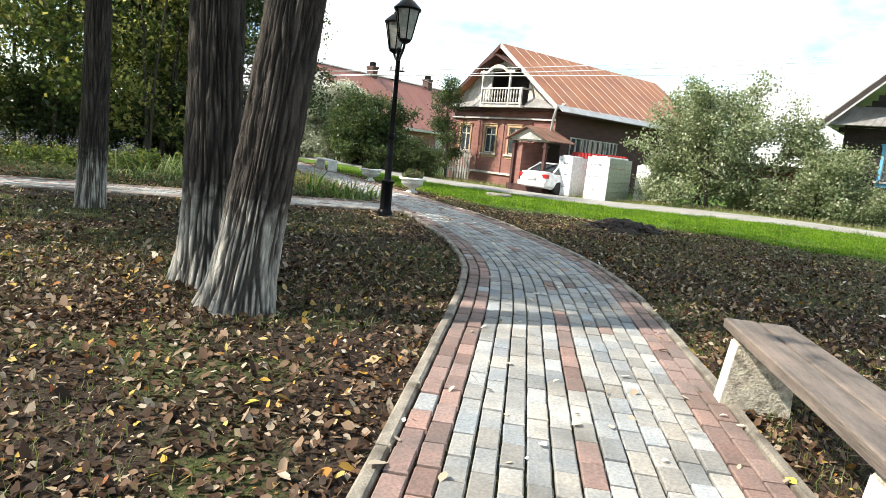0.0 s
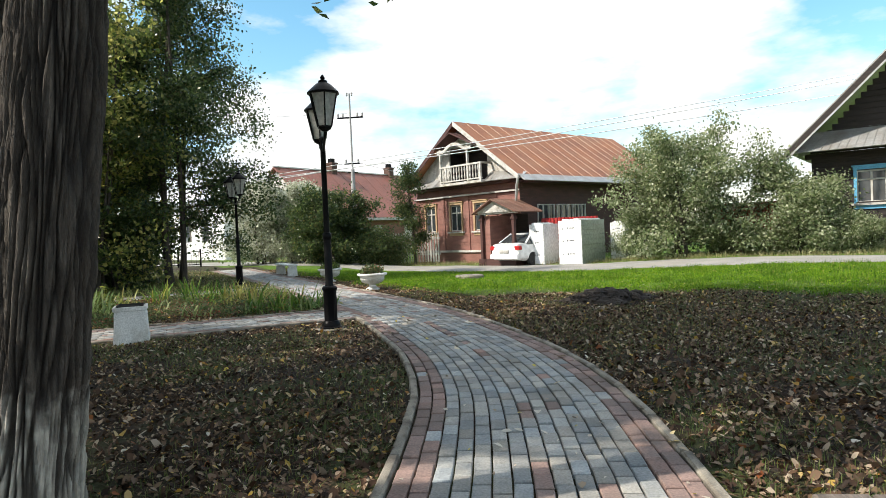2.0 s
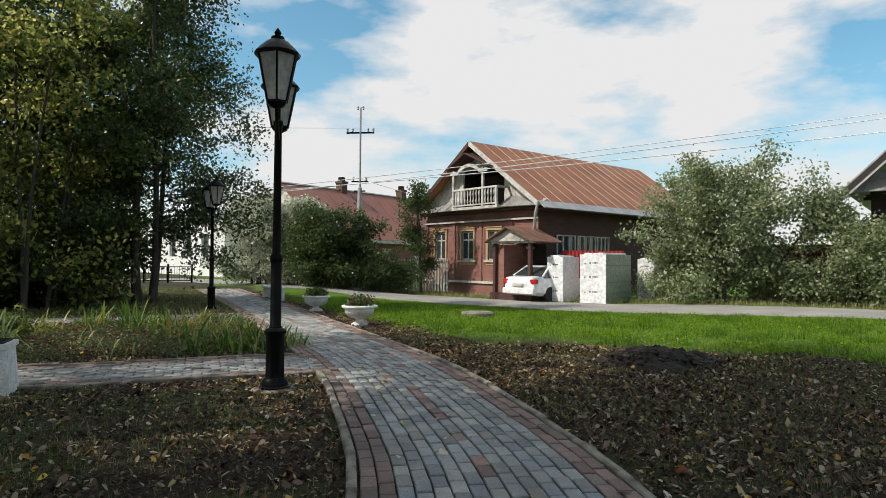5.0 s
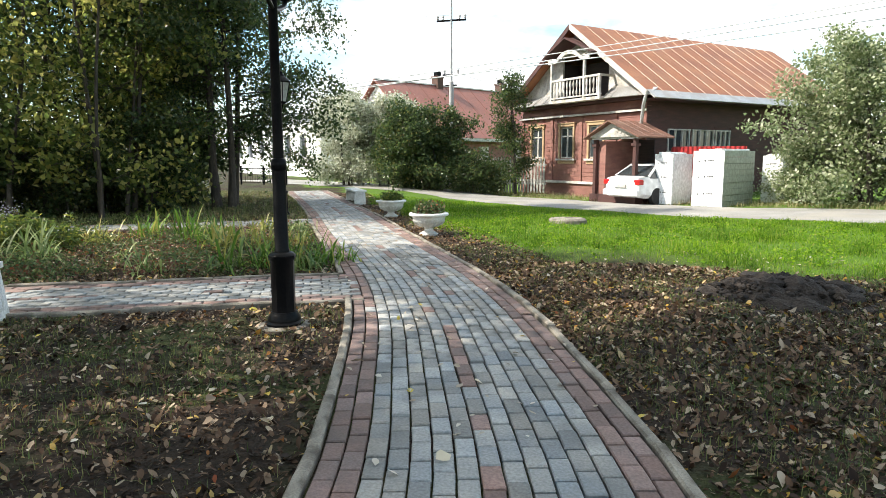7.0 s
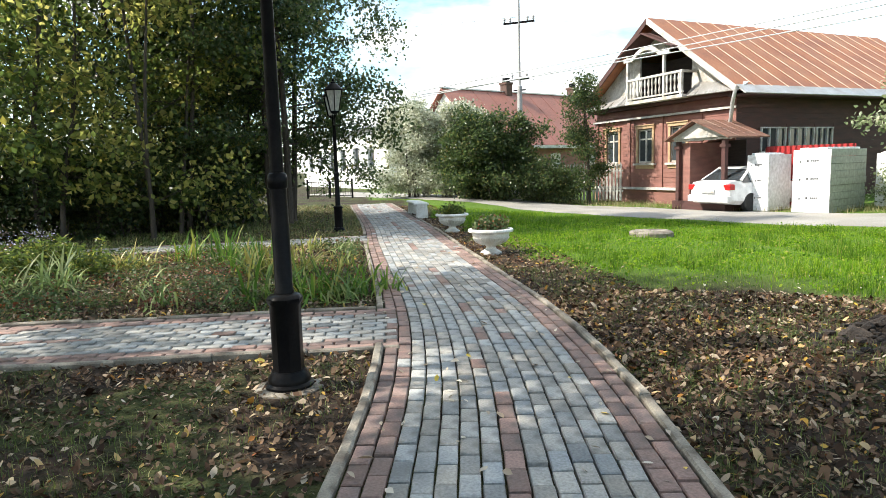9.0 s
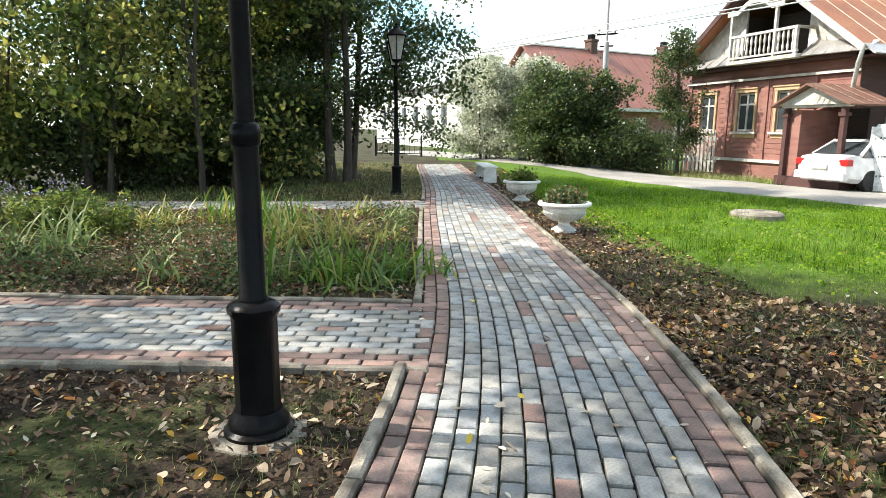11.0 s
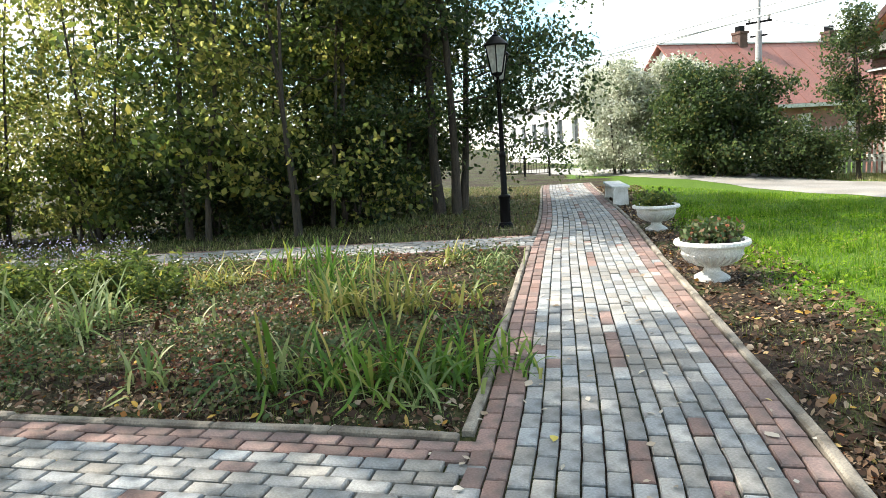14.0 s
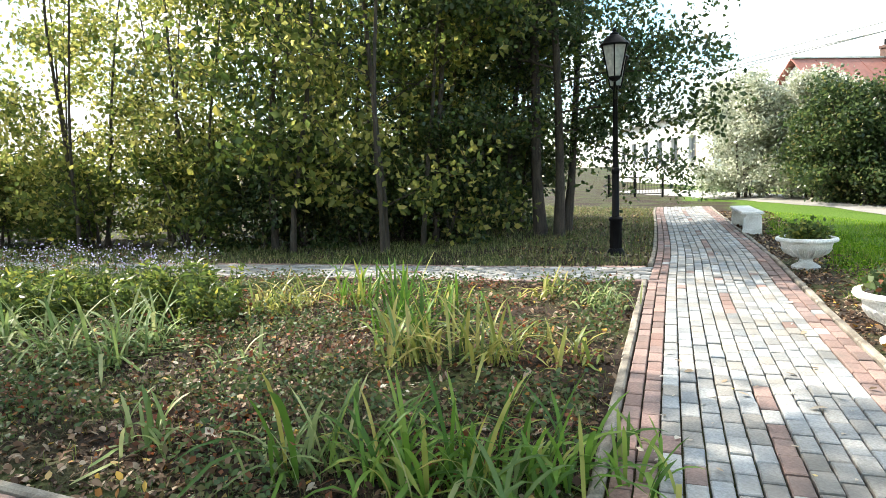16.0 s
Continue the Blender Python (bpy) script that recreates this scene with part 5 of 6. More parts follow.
for sg in (1, -1):
    strip_roof("roof_slope", (-4.2, 1.1, PK), (-4.2, -9.5, PK), (-4.2 + sg * 4.6, 1.1, 3.8), (-4.2 + sg * 4.6, -9.5, 3.8), 0.07, M_ZINC, h2, 14, M_ZINC, "grey sheet roof")
    e, p = Vector((-4.2 + sg * 4.6, 1.1, 3.72)), Vector((-4.2, 1.1, PK - 0.08))
    for nm, dz, th, mt in (("bargeboard", 0.0, 0.26, M_LOG), ("barge_moulding", -0.26, 0.09, M_POLE)):
        a, b2 = e + Vector((0, 0, dz)), p + Vector((0, 0, dz))
        t, d = Vector((0, 0, -th)), Vector((0, 0.05, 0))
        part(nm, Build().add([a, b2, b2 + t, a + t, a + d, b2 + d, b2 + t + d, a + t + d], [(0, 1, 2, 3), (7, 6, 5, 4), (0, 4, 5, 1), (1, 5, 6, 2), (2, 6, 7, 3), (3, 7, 4, 0)]), mt, h2)
gab2 = part("gable_frame", Build().box((-8.0, -0.16, 3.5), (-0.4, -0.11, 3.62)), M_LOG, h2)
for i in range(22):
    z = 3.5 + i * 0.21
    half = 4.2 * (PK - z - 0.25) / (PK - 3.6)
    if half > 0.15:
        part("gable_board", Build().box((-4.2 - half, -0.1, z), (-4.2 + half, -0.02, z + 0.2)), M_LOG, gab2)
part("attic_window", Build().box((-4.75, -0.02, 5.0), (-4.65, 0.05, 6.3)).box((-3.75, -0.02, 5.0), (-3.65, 0.05, 6.3)).box((-4.65, -0.02, 6.2), (-3.75, 0.05, 6.3)).box((-4.65, -0.02, 5.0), (-3.75, 0.05, 5.1)), M_PALE, h2, "pale attic window frame")
strip_roof("pent_roof", (-8.3, 0.0, 4.5), (-0.1, 0.0, 4.5), (-8.7, 0.95, 3.72), (0.3, 0.95, 3.72), 0.03, M_ZINC, h2, 34, M_ZINC, "ribbed pale sheet pent roof")
part("plinth", Build().box((-8.05, -0.1, -0.2), (-0.35, 0.05, 0.35)), M_BOARD_D, h2)

# ---------------- far house with the red roof ----------------
h3 = thing("red_roofed_house", "long house with a dull red sheet roof behind shrubs", "house", pose(-16.4, 51.0, -0.3, 0, 0, 60))
# local x along the ridge, -y towards the road
part("wall", Build().box((0.3, -3.9, 0), (22, -3.65, 3.4)).box((0.3, 3.65, 0), (22, 3.9, 3.4)).box((0.3, -3.65, 0), (0.55, 3.65, 3.4)).box((21.75, -3.65, 0), (22, 3.65, 3.4)), M_BOARD, h3, "brown boarded walls")
part("gable", Build().prism([(-3.9, 3.4), (3.9, 3.4), (0, 7.0)], 0.35, 0.45, 0), M_PALE, h3)
strip_roof("roof_slope", (0, 0, 7.3), (22.5, 0, 7.3), (0, -4.6, 3.1), (22.5, -4.6, 3.1), 0.07, M_ROOF3, h3, 16, M_ROOF3, "dull red sheet roof")
strip_roof("roof_slope", (22.5, 0, 7.3), (0, 0, 7.3), (22.5, 4.6, 3.1), (0, 4.6, 3.1), 0.07, M_ROOF3, h3, 16, M_ROOF3)
part("ridge_cap", Build().box((0, -0.12, 7.27), (22.5, 0.12, 7.36)), M_ZINC, h3)
for xx in (6.0, 13.5):
    ch = part("chimney", Build().box((xx, -0.35, 6.6), (xx + 0.6, 0.35, 8.0)).box((xx - 0.06, -0.41, 7.85), (xx + 0.66, 0.41, 8.0)), M_BRICK, h3, "soot-dark brick chimney")
    part("cowl", Build().box((xx + 0.1, -0.2, 8.0), (xx + 0.5, 0.2, 8.35)), M_IRON, ch)
for xx in (3, 7, 11, 15, 19):
    part("window", Build().box((xx, -3.95, 1.2), (xx + 1.0, -3.9, 2.5)), M_PALE, h3)
part("gutter_board", Build().box((0.2, -4.65, 2.86), (22.3, -4.5, 3.08)), M_PALE, h3)

# picket fence and gate before it
pick = thing("picket_fence", "grey weathered picket fence beyond the shrubs", "fence", pose(-4.6, 37.0, gz_at(-4.6, 37.0), 0, 0, -12))
for zz in (0.4, 1.25):
    part("rail", Build().box((-4.0, 0.03, zz), (2.6, 0.07, zz + 0.08)), M_PALE, pick)
pk = Build().prism([(0, 0.02), (0.09, 0.02), (0.09, 1.55), (0.045, 1.65), (0, 1.55)], 0.0, 0.022, 1).mesh("picket", M_PALE)
for i in range(44):
    o = part("picket", pk, None, pick, m=pose(-4.0 + i * 0.15, 0, 0))

# far white building beyond the path's end
wb = thing("white_building", "plain white plastered building beyond the trees", "building", pose(-36.0, 62.0, -0.2, 0, 0, -40))
part("front_wall", wall_grid(Build(), 22, 4.6, [(2 + 3.2 * i, 3.3 + 3.2 * i, 1.6, 3.3) for i in range(6)], 0.4, 0.0), M_PLASTER, wb)
for i in range(6):
    part("window", Build().box((2 + 3.2 * i, 0.2, 1.6), (3.3 + 3.2 * i, 0.25, 3.3)), M_GLASS, wb)
part("rear", Build().box((0, 8, 0), (22, 8.4, 4.6)).box((0, 0.4, 0), (0.4, 8, 4.6)).box((21.6, 0.4, 0), (22, 8, 4.6)), M_PLASTER, wb)
part("roof", Build().prism([(-0.5, 4.6), (8.9, 4.6), (4.2, 5.6)], -0.5, 22.5, 0), M_ZINC, wb, "grey metal roof")

# ---------------- power pole and cables ----------------
pole = thing("utility_pole", "grey concrete power pole with steel crossarms", "utility pole", pose(-7.1, 38.5, gz_at(-7.1, 38.5)))
part("shaft", Build().lathe([(0.16, -0.3), (0.13, 3.5), (0.115, 5.2), (0.06, 5.25), (0.05, 9.5)], 10), M_POLE, pole, smooth=True)
part("crossarm", Build().box((-0.75, -0.04, 8.1), (0.75, 0.04, 8.18)), M_IRON, pole)
part("lower_arm", Build().box((-0.45, -0.04, 5.5), (0.45, 0.04, 5.57)).box((-0.3, -0.04, 5.0), (0.3, 0.04, 5.06)), M_IRON, pole)
for xx, zz in ((-0.7, 8.18), (-0.42, 8.18), (0.42, 8.18), (0.7, 8.18), (-0.14, 9.35), (0.14, 9.35), (-0.35, 5.57), (0.35, 5.57)):
    part("insulator", Build().lathe([(0.02, 0), (0.06, 0.06), (0.045, 0.1), (0.065, 0.16), (0.03, 0.22)], 8, (xx, 0, zz)), M_POLE, pole)


def cable(a, b, sag, r, label):
    a, b = Vector(a), Vector(b)
    pts = [a.lerp(b, i / 16) + Vector((0, 0, -sag * 4 * (i / 16) * (1 - i / 16))) for i in range(17)]
    ob = new("overhead_cable", Build().tube(pts, r, 5).mesh("overhead_cable", M_WIRE))
    return tagged(ob, label, "cable", group="overhead cables")


cable((-13.0, 30.3, 3.75), (24.0, 29.7, 7.1), 0.25, 0.019, "thin pale overhead cable before the houses")
cable((-13.0, 30.2, 3.55), (24.0, 30.2, 7.9), 0.25, 0.019, "thin pale overhead cable before the houses")
cable((-13.0, 30.1, 3.75), (24.0, 30.6, 8.15), 0.25, 0.016, "thin pale overhead cable before the houses")
cable((-7.1, 38.5, 8.3), (-30.0, 30.0, 8.3), 0.4, 0.01, "thin overhead cable from the pole")
cable((-7.1, 38.5, 5.6), (-1.0, 45.0, 4.6), 0.2, 0.012, "thin overhead cable to the red-roofed house")

# iron fence beyond the second lamp
fence = thing("iron_fence", "low black iron railing at the path's end", "fence", pose(-15.7, 37.0, gz_at(-15.7, 37.0), 0, 0, 14))
for xx in (-2.4, -1.2, 0.0):
    part("post", Build().box((xx, -0.04, -0.1), (xx + 0.08, 0.04, 1.0)), M_IRON, fence)
for zz in (0.12, 0.84):
    part("rail", Build().box((-2.4, -0.015, zz), (0.0, 0.015, zz + 0.04)), M_IRON, fence)
for i in range(18):
    part("bar", Build().box((-2.28 + i * 0.13, -0.008, 0.12), (-2.265 + i * 0.13, 0.008, 0.84)), M_IRON, fence)

# earth mound and slab on the grass
def mound(x, y):
    rng = np.random.default_rng(9)
    vs, fs = [], []
    n, k = 14, 40
    for j in range(n):
        f = j / (n - 1)
        for i in range(k):
            a = 2 * math.pi * i / k
            r = f * (1 + 0.14 * math.sin(3 * a + 1) + 0.07 * math.sin(7 * a))
            px, py = 0.85 * r * math.cos(a), 0.62 * r * math.sin(a)
            z = 0.17 * max(0, 1 - f ** 1.5) + 0.16 * noise.noise(Vector((px * 5, py * 5, 3))) * (1 - f) ** 0.4 + 0.09 * noise.noise(Vector((px * 14, py * 14, 8))) * (1 - f) ** 0.3
            vs.append((px, py, z if j < n - 1 else -0.06))
    for j in range(n - 1):
        for i in range(k):
            fs.append((j * k + i, j * k + (i + 1) % k, (j + 1) * k + (i + 1) % k, (j + 1) * k + i))
    ob = thing("earth_mound", "low heap of dark crumbled soil on the grass", "soil heap", pose(x, y, gz_at(x, y), 0, 0, 20))
    part("heap", mesh_from("heap", vs, fs, M_SOILM), None, ob)
    clods = Build()
    for i in range(420):
        a, r = rng.uniform(0, 2 * math.pi), abs(rng.normal()) * 0.6
        px, py = 0.95 * r * math.cos(a), 0.7 * r * math.sin(a)
        h = 0.17 * max(0.0, 1 - r ** 1.5) + 0.01
        sz = rng.lognormal(-3.5, 0.5)
        pts = []
        for lat, k in ((-1.0, 1), (-0.4, 5), (0.45, 5), (1.0, 1)):
            for q in range(k):
                az = 2 * math.pi * (q + 0.5 * (lat > 0)) / k
                cr = math.sqrt(max(0.0, 1 - lat * lat)) * sz * rng.uniform(0.75, 1.3)
                pts.append((px + cr * math.cos(az), py + cr * math.sin(az), h + lat * sz * rng.uniform(0.5, 0.9)))
        fs2 = []
        for q in range(5):
            n2 = (q + 1) % 5
            fs2 += [(0, 1 + n2, 1 + q), (1 + q, 1 + n2, 6 + q), (1 + n2, 6 + n2, 6 + q), (6 + q, 6 + n2, 11)]
        clods.add(pts, fs2)
    tagged(part("crumbled_soil", mesh_from("crumbled_soil", clods.v, clods.f, M_CLOD), None, ob, "crumbled dark clods with paler bits"), kind="stuff")
    return ob


M_CLOD = material("crumbled_clods", (0.05, 0.038, 0.03), (0.022, 0.017, 0.014), 0.95, 9, 60, 0.8, island=0.6, bump_dist=0.02)
mound(3.15, 13.95)
slab = new("concrete_slab", Build().lathe([(0.42, -0.05), (0.42, 0.09), (0.38, 0.12)], 20).mesh("concrete_slab", M_KERB))
slab.matrix_basis = pose(0.35, 21.4, gz_at(0.35, 21.4))
tagged(slab, "round grey concrete cover in the grass", "slab")


# ---------------- fallen leaves, grass and plants ----------------
def folded_leaves(P, size, rng, tilt=0.45, ratio=0.6):
    """Leaves lying about: two halves folded along the midrib, joined in one mesh."""
    n = len(P)
    az = rng.uniform(0, 2 * np.pi, n)
    a = np.stack([np.cos(az), np.sin(az), rng.normal(size=n) * tilt * 0.5], 1)
    b = np.stack([-np.sin(az), np.cos(az), rng.normal(size=n) * tilt * 0.5], 1)
    up = np.array([0, 0, 1.0])
    s = (size * np.clip(rng.lognormal(-0.05, 0.38, n), 0.4, 2.2))[:, None]
    fold = (rng.uniform(-0.05, 0.4, n))[:, None]
    w = ratio * rng.uniform(0.7, 1.15, n)[:, None]
    base = P + up * (s * 0.12)
    v = np.stack([base - a * s, base - a * s * 0.15 - b * s * w + up * s * fold, base + a * s * 0.5 - b * s * w * 0.8 + up * s * fold, base + a * s + up * s * fold * 0.4,
                  base + a * s * 0.5 + b * s * w * 0.8 + up * s * fold, base - a * s * 0.15 + b * s * w + up * s * fold], 1)
    return v


def hex_mesh(name, v, mat):
    n = len(v)
    me = bpy.data.meshes.new(name)
    me.vertices.add(n * 6)
    me.vertices.foreach_set("co", v.reshape(-1).astype(np.float32))
    o = (np.arange(n) * 6)[:, None]
    f = np.concatenate([o + np.array([[0, 1, 2, 3]]), o + np.array([[0, 3, 4, 5]])], 1).reshape(-1)
    me.loops.add(n * 8)
    me.loops.foreach_set("vertex_index", f.astype(np.int32))
    me.polygons.add(n * 2)
    me.polygons.foreach_set("loop_start", np.arange(0, n * 8, 4, dtype=np.int32))
    me.materials.append(mat)
    me.update(calc_edges=True)
    me.validate()
    return me


def blade_mesh(name, P, height, width, rng, mat, lean=0.5, seg=2):
    """Bent tapering blades."""
    n = len(P)
    az = rng.uniform(0, 2 * np.pi, n)
    d = np.stack([np.cos(az), np.sin(az), np.zeros(n)], 1)
    side = np.stack([-np.sin(az), np.cos(az), np.zeros(n)], 1)
    h = height * rng.uniform(0.5, 1.3, n) if np.isscalar(height) else height * rng.uniform(0.6, 1.2, n)
    l = np.abs(rng.normal(size=n)) * lean
    w = width * rng.uniform(0.6, 1.2, n)
    rows = []
    for k in range(seg + 1):
        f = k / seg
        c = P + np.array([0, 0, 1.0]) * (h * (f - 0.35 * np.minimum(l, 1.2) * f * f))[:, None] + d * (h * l * f * f)[:, None]
        ww = (w * (1 - 0.85 * f))[:, None]
        rows += [c - side * ww, c + side * ww]
    v = np.stack(rows, 1)
    k2 = (seg + 1) * 2
    me = bpy.data.meshes.new(name)
    me.vertices.add(n * k2)
    me.vertices.foreach_set("co", v.reshape(-1).astype(np.float32))
    o = (np.arange(n) * k2)[:, None]
    f = np.concatenate([o + np.array([[2 * j, 2 * j + 1, 2 * j + 3, 2 * j + 2]]) for j in range(seg)], 1).reshape(-1)
    me.loops.add(n * seg * 4)
    me.loops.foreach_set("vertex_index", f.astype(np.int32))
    me.polygons.add(n * seg)
    me.polygons.foreach_set("loop_start", np.arange(0, n * seg * 4, 4, dtype=np.int32))
    me.materials.append(mat)
    me.update(calc_edges=True)
    me.validate()
    return me


def scatter(rng, n, x0, x1, y0, y1):
    return rng.uniform(x0, x1, n), rng.uniform(y0, y1, n)


def patchy(x, y, f, seed):
    """Smooth patches between 0 and 1."""
    return 0.5 + 0.25 * (np.sin(f * x + seed) * np.sin(f * 1.1 * y + 2 * seed) + np.sin(f * 2.3 * x - y * f * 0.7 + seed * 3) * 0.6 + np.sin(f * 1.7 * y + f * 0.9 * x + seed) * 0.6)


def off_paths(x, y, m=0.0):
    return (np.abs(MAIN.offset(x, y)[0]) > 0.86 + m) & ((np.abs(CROSS.offset(x, y)[0]) > 0.76 + m) | (MAIN.offset(x, y)[0] > 0)) & ((np.abs(STRIP.offset(x, y)[0]) > 0.66 + m) | (MAIN.offset(x, y)[0] > 0))


def stuff(name, me, label, category):
    return tagged(new(name, me), label, category, kind="stuff")


rs = np.random.default_rng(505)
# litter near the walk, dense on the west side
x, y = scatter(rs, 520000, -8.5, 7.5, -0.5, 15.5)
u, s = MAIN.offset(x, y)
d = np.where(u < 0, 0.68, 0.75) * (0.25 + 1.1 * patchy(x, y, 1.6, 1.3)) * np.exp(-np.maximum(np.abs(u) - 3.5, 0) / 3.5) * (1 - 0.95 * lawn_mask(x, y))
d = d * np.where(u < 0, 1 - 0.45 * smoothstep((y - 6.0) / 3.0), 1.0)
keep = (rs.uniform(0, 1, len(x)) < d) & off_paths(x, y)
x, y = x[keep], y[keep]
P = np.stack([x, y, place_z(x, y) + rs.uniform(0.0, 0.018, len(x))], 1)
stuff("fallen_leaves", hex_mesh("fallen_leaves", folded_leaves(P, 0.0178, rs, 1.1, 0.55), M_LITTER), "dry brown and pale fallen leaves on bare soil", "fallen leaves")
# crumbled leaf fragments and twigs
x, y = scatter(rs, 150000, -6.5, 6.0, 0.0, 15.0)
u, s = MAIN.offset(x, y)
keep = (rs.uniform(0, 1, len(x)) < 0.55 * np.exp(-np.maximum(np.abs(u) - 2.5, 0) / 2.0) * (1 - lawn_mask(x, y))) & off_paths(x, y)
x, y = x[keep], y[keep]
P = np.stack([x, y, place_z(x, y) + 0.004], 1)
stuff("leaf_crumbs", quads_mesh("leaf_crumbs", leaf_quads(P, 0.0105, rs, 0.85, 0.5), M_LITTER), "crumbled brown leaf fragments on the soil", "fallen leaves")
# a few larger leaves on the pavers and the grass
x, y = scatter(rs, 5200, -6, 7, 0, 22)
keep = (rs.uniform(0, 1, len(x)) < 0.07) & (np.abs(MAIN.offset(x, y)[0]) < 0.8)
x2, y2 = scatter(rs, 2600, -7, 9, 0, 17)
x, y = np.concatenate([x[keep], x2]), np.concatenate([y[keep], y2])
P = np.stack([x, y, np.maximum(place_z(x, y) + 0.012, np.where(np.abs(MAIN.offset(x, y)[0]) < 0.85, 0.004, -1))], 1)
M_LITTER_P = leaf_material("pale_fallen_leaves", [(0.0, (0.3, 0.22, 0.14)), (0.5, (0.48, 0.42, 0.33)), (0.85, (0.62, 0.57, 0.48)), (0.93, (0.6, 0.42, 0.05)), (1.0, (0.6, 0.5, 0.1))], 0.15, 0.6)
stuff("scattered_leaves", hex_mesh("scattered_leaves", folded_leaves(P, 0.022, rs, 0.6), M_LITTER_P), "pale and yellow leaves strewn over the pavers", "fallen leaves")
# leaf litter between the far path edge and the lawn, and round the second lamp
x, y = scatter(rs, 300000, -14, 3, 12, 30)
u, s = MAIN.offset(x, y)
d = np.where(u > 0, 0.85 * (u < 2.1), 0.4 * (u > -3.2) * (y > 19.5)) * (0.4 + 0.8 * patchy(x, y, 1.9, 0.4))
keep = (rs.uniform(0, 1, len(x)) < d) & off_paths(x, y)
x, y = x[keep], y[keep]
P = np.stack([x, y, place_z(x, y) + rs.uniform(0.0, 0.015, len(x))], 1)
stuff("path_edge_leaves", hex_mesh("path_edge_leaves", folded_leaves(P, 0.019, rs, 0.8), M_LITTER), "brown leaves drifted along the path's edge", "fallen leaves")
# thin grass among the leaves
x, y = scatter(rs, 260000, -9, 9, -0.5, 16.5)
d = 0.85 * np.clip((patchy(x, y, 1.1, 4.1) - 0.36) * 3.2, 0, 1) * (1 - 0.5 * lawn_mask(x, y)) + 0.03 + 0.85 * (MAIN.offset(x, y)[0] > 1.0) * np.clip((patchy(x, y, 0.9, 2.7) - 0.3) * 2.4, 0.12, 1)
keep = (rs.uniform(0, 1, len(x)) < d) & off_paths(x, y, 0.03)
x, y = x[keep], y[keep]
P = np.stack([x, y, place_z(x, y) - 0.005], 1)
stuff("thin_grass", blade_mesh("thin_grass", P, 0.06, 0.003, rs, M_GRASS_T, 0.7), "thin worn grass among fallen leaves", "grass")
# lawn
x, y = scatter(rs, 400000, -10, 15, 8, 30)
v = RN[0] * x + RN[1] * y
lm = lawn_mask(x, y)
tall_patch = np.clip((patchy(x, y, 1.0, 2.2) - 0.5) * 4, 0, 1) * np.clip((patchy(x, y, 4.3, 1.2) - 0.35) * 3, 0.15, 1)
keep = (rs.uniform(0, 1, len(x)) < lm * (0.65 + 0.35 * tall_patch)) & (v < 23.9)
x, y, tp = x[keep], y[keep], tall_patch[keep]
P = np.stack([x, y, place_z(x, y) - 0.005], 1)
stuff("lawn_grass", blade_mesh("lawn_grass", P, 0.065 + 0.11 * tp, 0.0046, rs, M_GRASS, 1.0), "bright green lawn grass with taller patches", "grass")
# taller tufts standing in the lawn
cx, cy = scatter(rs, 2600, -8, 12, 9, 27)
v = RN[0] * cx + RN[1] * cy
keep = (rs.uniform(0, 1, len(cx)) < lawn_mask(cx, cy) * np.clip((patchy(cx, cy, 1.3, 0.6) - 0.35) * 3, 0.08, 1)) & (v < 23.6)
cx, cy = np.repeat(cx[keep], 46), np.repeat(cy[keep], 46)
x, y = cx + rs.normal(size=len(cx)) * 0.09, cy + rs.normal(size=len(cx)) * 0.09
P = np.stack([x, y, place_z(x, y) - 0.005], 1)
M_GRASS_D = leaf_material("tuft_grass", [(0.0, (0.035, 0.09, 0.008)), (0.5, (0.09, 0.19, 0.012)), (0.9, (0.17, 0.29, 0.02)), (1.0, (0.36, 0.33, 0.1))], 0.5, 0.6, 0.2)
stuff("lawn_tufts", blade_mesh("lawn_tufts", P, 0.15, 0.005, rs, M_GRASS_D, 0.9), "darker taller grass tufts in the lawn", "grass")
# broad-leaved weeds in the lawn
x, y = scatter(rs, 90000, -8, 10, 9, 26)
v = RN[0] * x + RN[1] * y
keep = (rs.uniform(0, 1, len(x)) < 0.9 * lawn_mask(x, y) * np.clip((patchy(x, y, 2.1, 6.3) - 0.4) * 3, 0, 1)) & (v < 23.7)
x, y = x[keep], y[keep]
P = np.stack([x, y, place_z(x, y) + rs.uniform(0.01, 0.09, len(x))], 1)
stuff("lawn_weeds", quads_mesh("lawn_weeds", leaf_quads(P, 0.022, rs, 0.5), M_GRASS), "low broad-leaved weeds among lawn grass", "weeds")
# verge beyond the road and dry grass before the woods
x, y = scatter(rs, 120000, -18, 20, 17, 42)
v = RN[0] * x + RN[1] * y
keep = (v > 27.5) & (v < 29.8) & (rs.uniform(0, 1, len(x)) < 0.9)
x, y = x[keep], y[keep]
P = np.stack([x, y, place_z(x, y) - 0.01], 1)
stuff("verge_grass", blade_mesh("verge_grass", P, 0.2, 0.008, rs, M_STRAW, 0.6), "dry yellowing verge grass beyond the lane", "grass")
x, y = scatter(rs, 160000, -22, -3, 9, 30)
us, ss = STRIP.offset(x, y)
ue, se = EDGE.offset(x, y)
um, sm = MAIN.offset(x, y)
keep = (us > 0.62) & (ue > -0.8) & (um < -0.85) & (rs.uniform(0, 1, len(x)) < 0.8)
x, y = x[keep], y[keep]
P = np.stack([x, y, place_z(x, y) - 0.01], 1)
stuff("wood_edge_grass", blade_mesh("wood_edge_grass", P, 0.10, 0.005, rs, M_GRASS_T, 0.7), "short pale grass before the wood", "grass")
k = rs.uniform(0, 1, len(P)) < 0.4
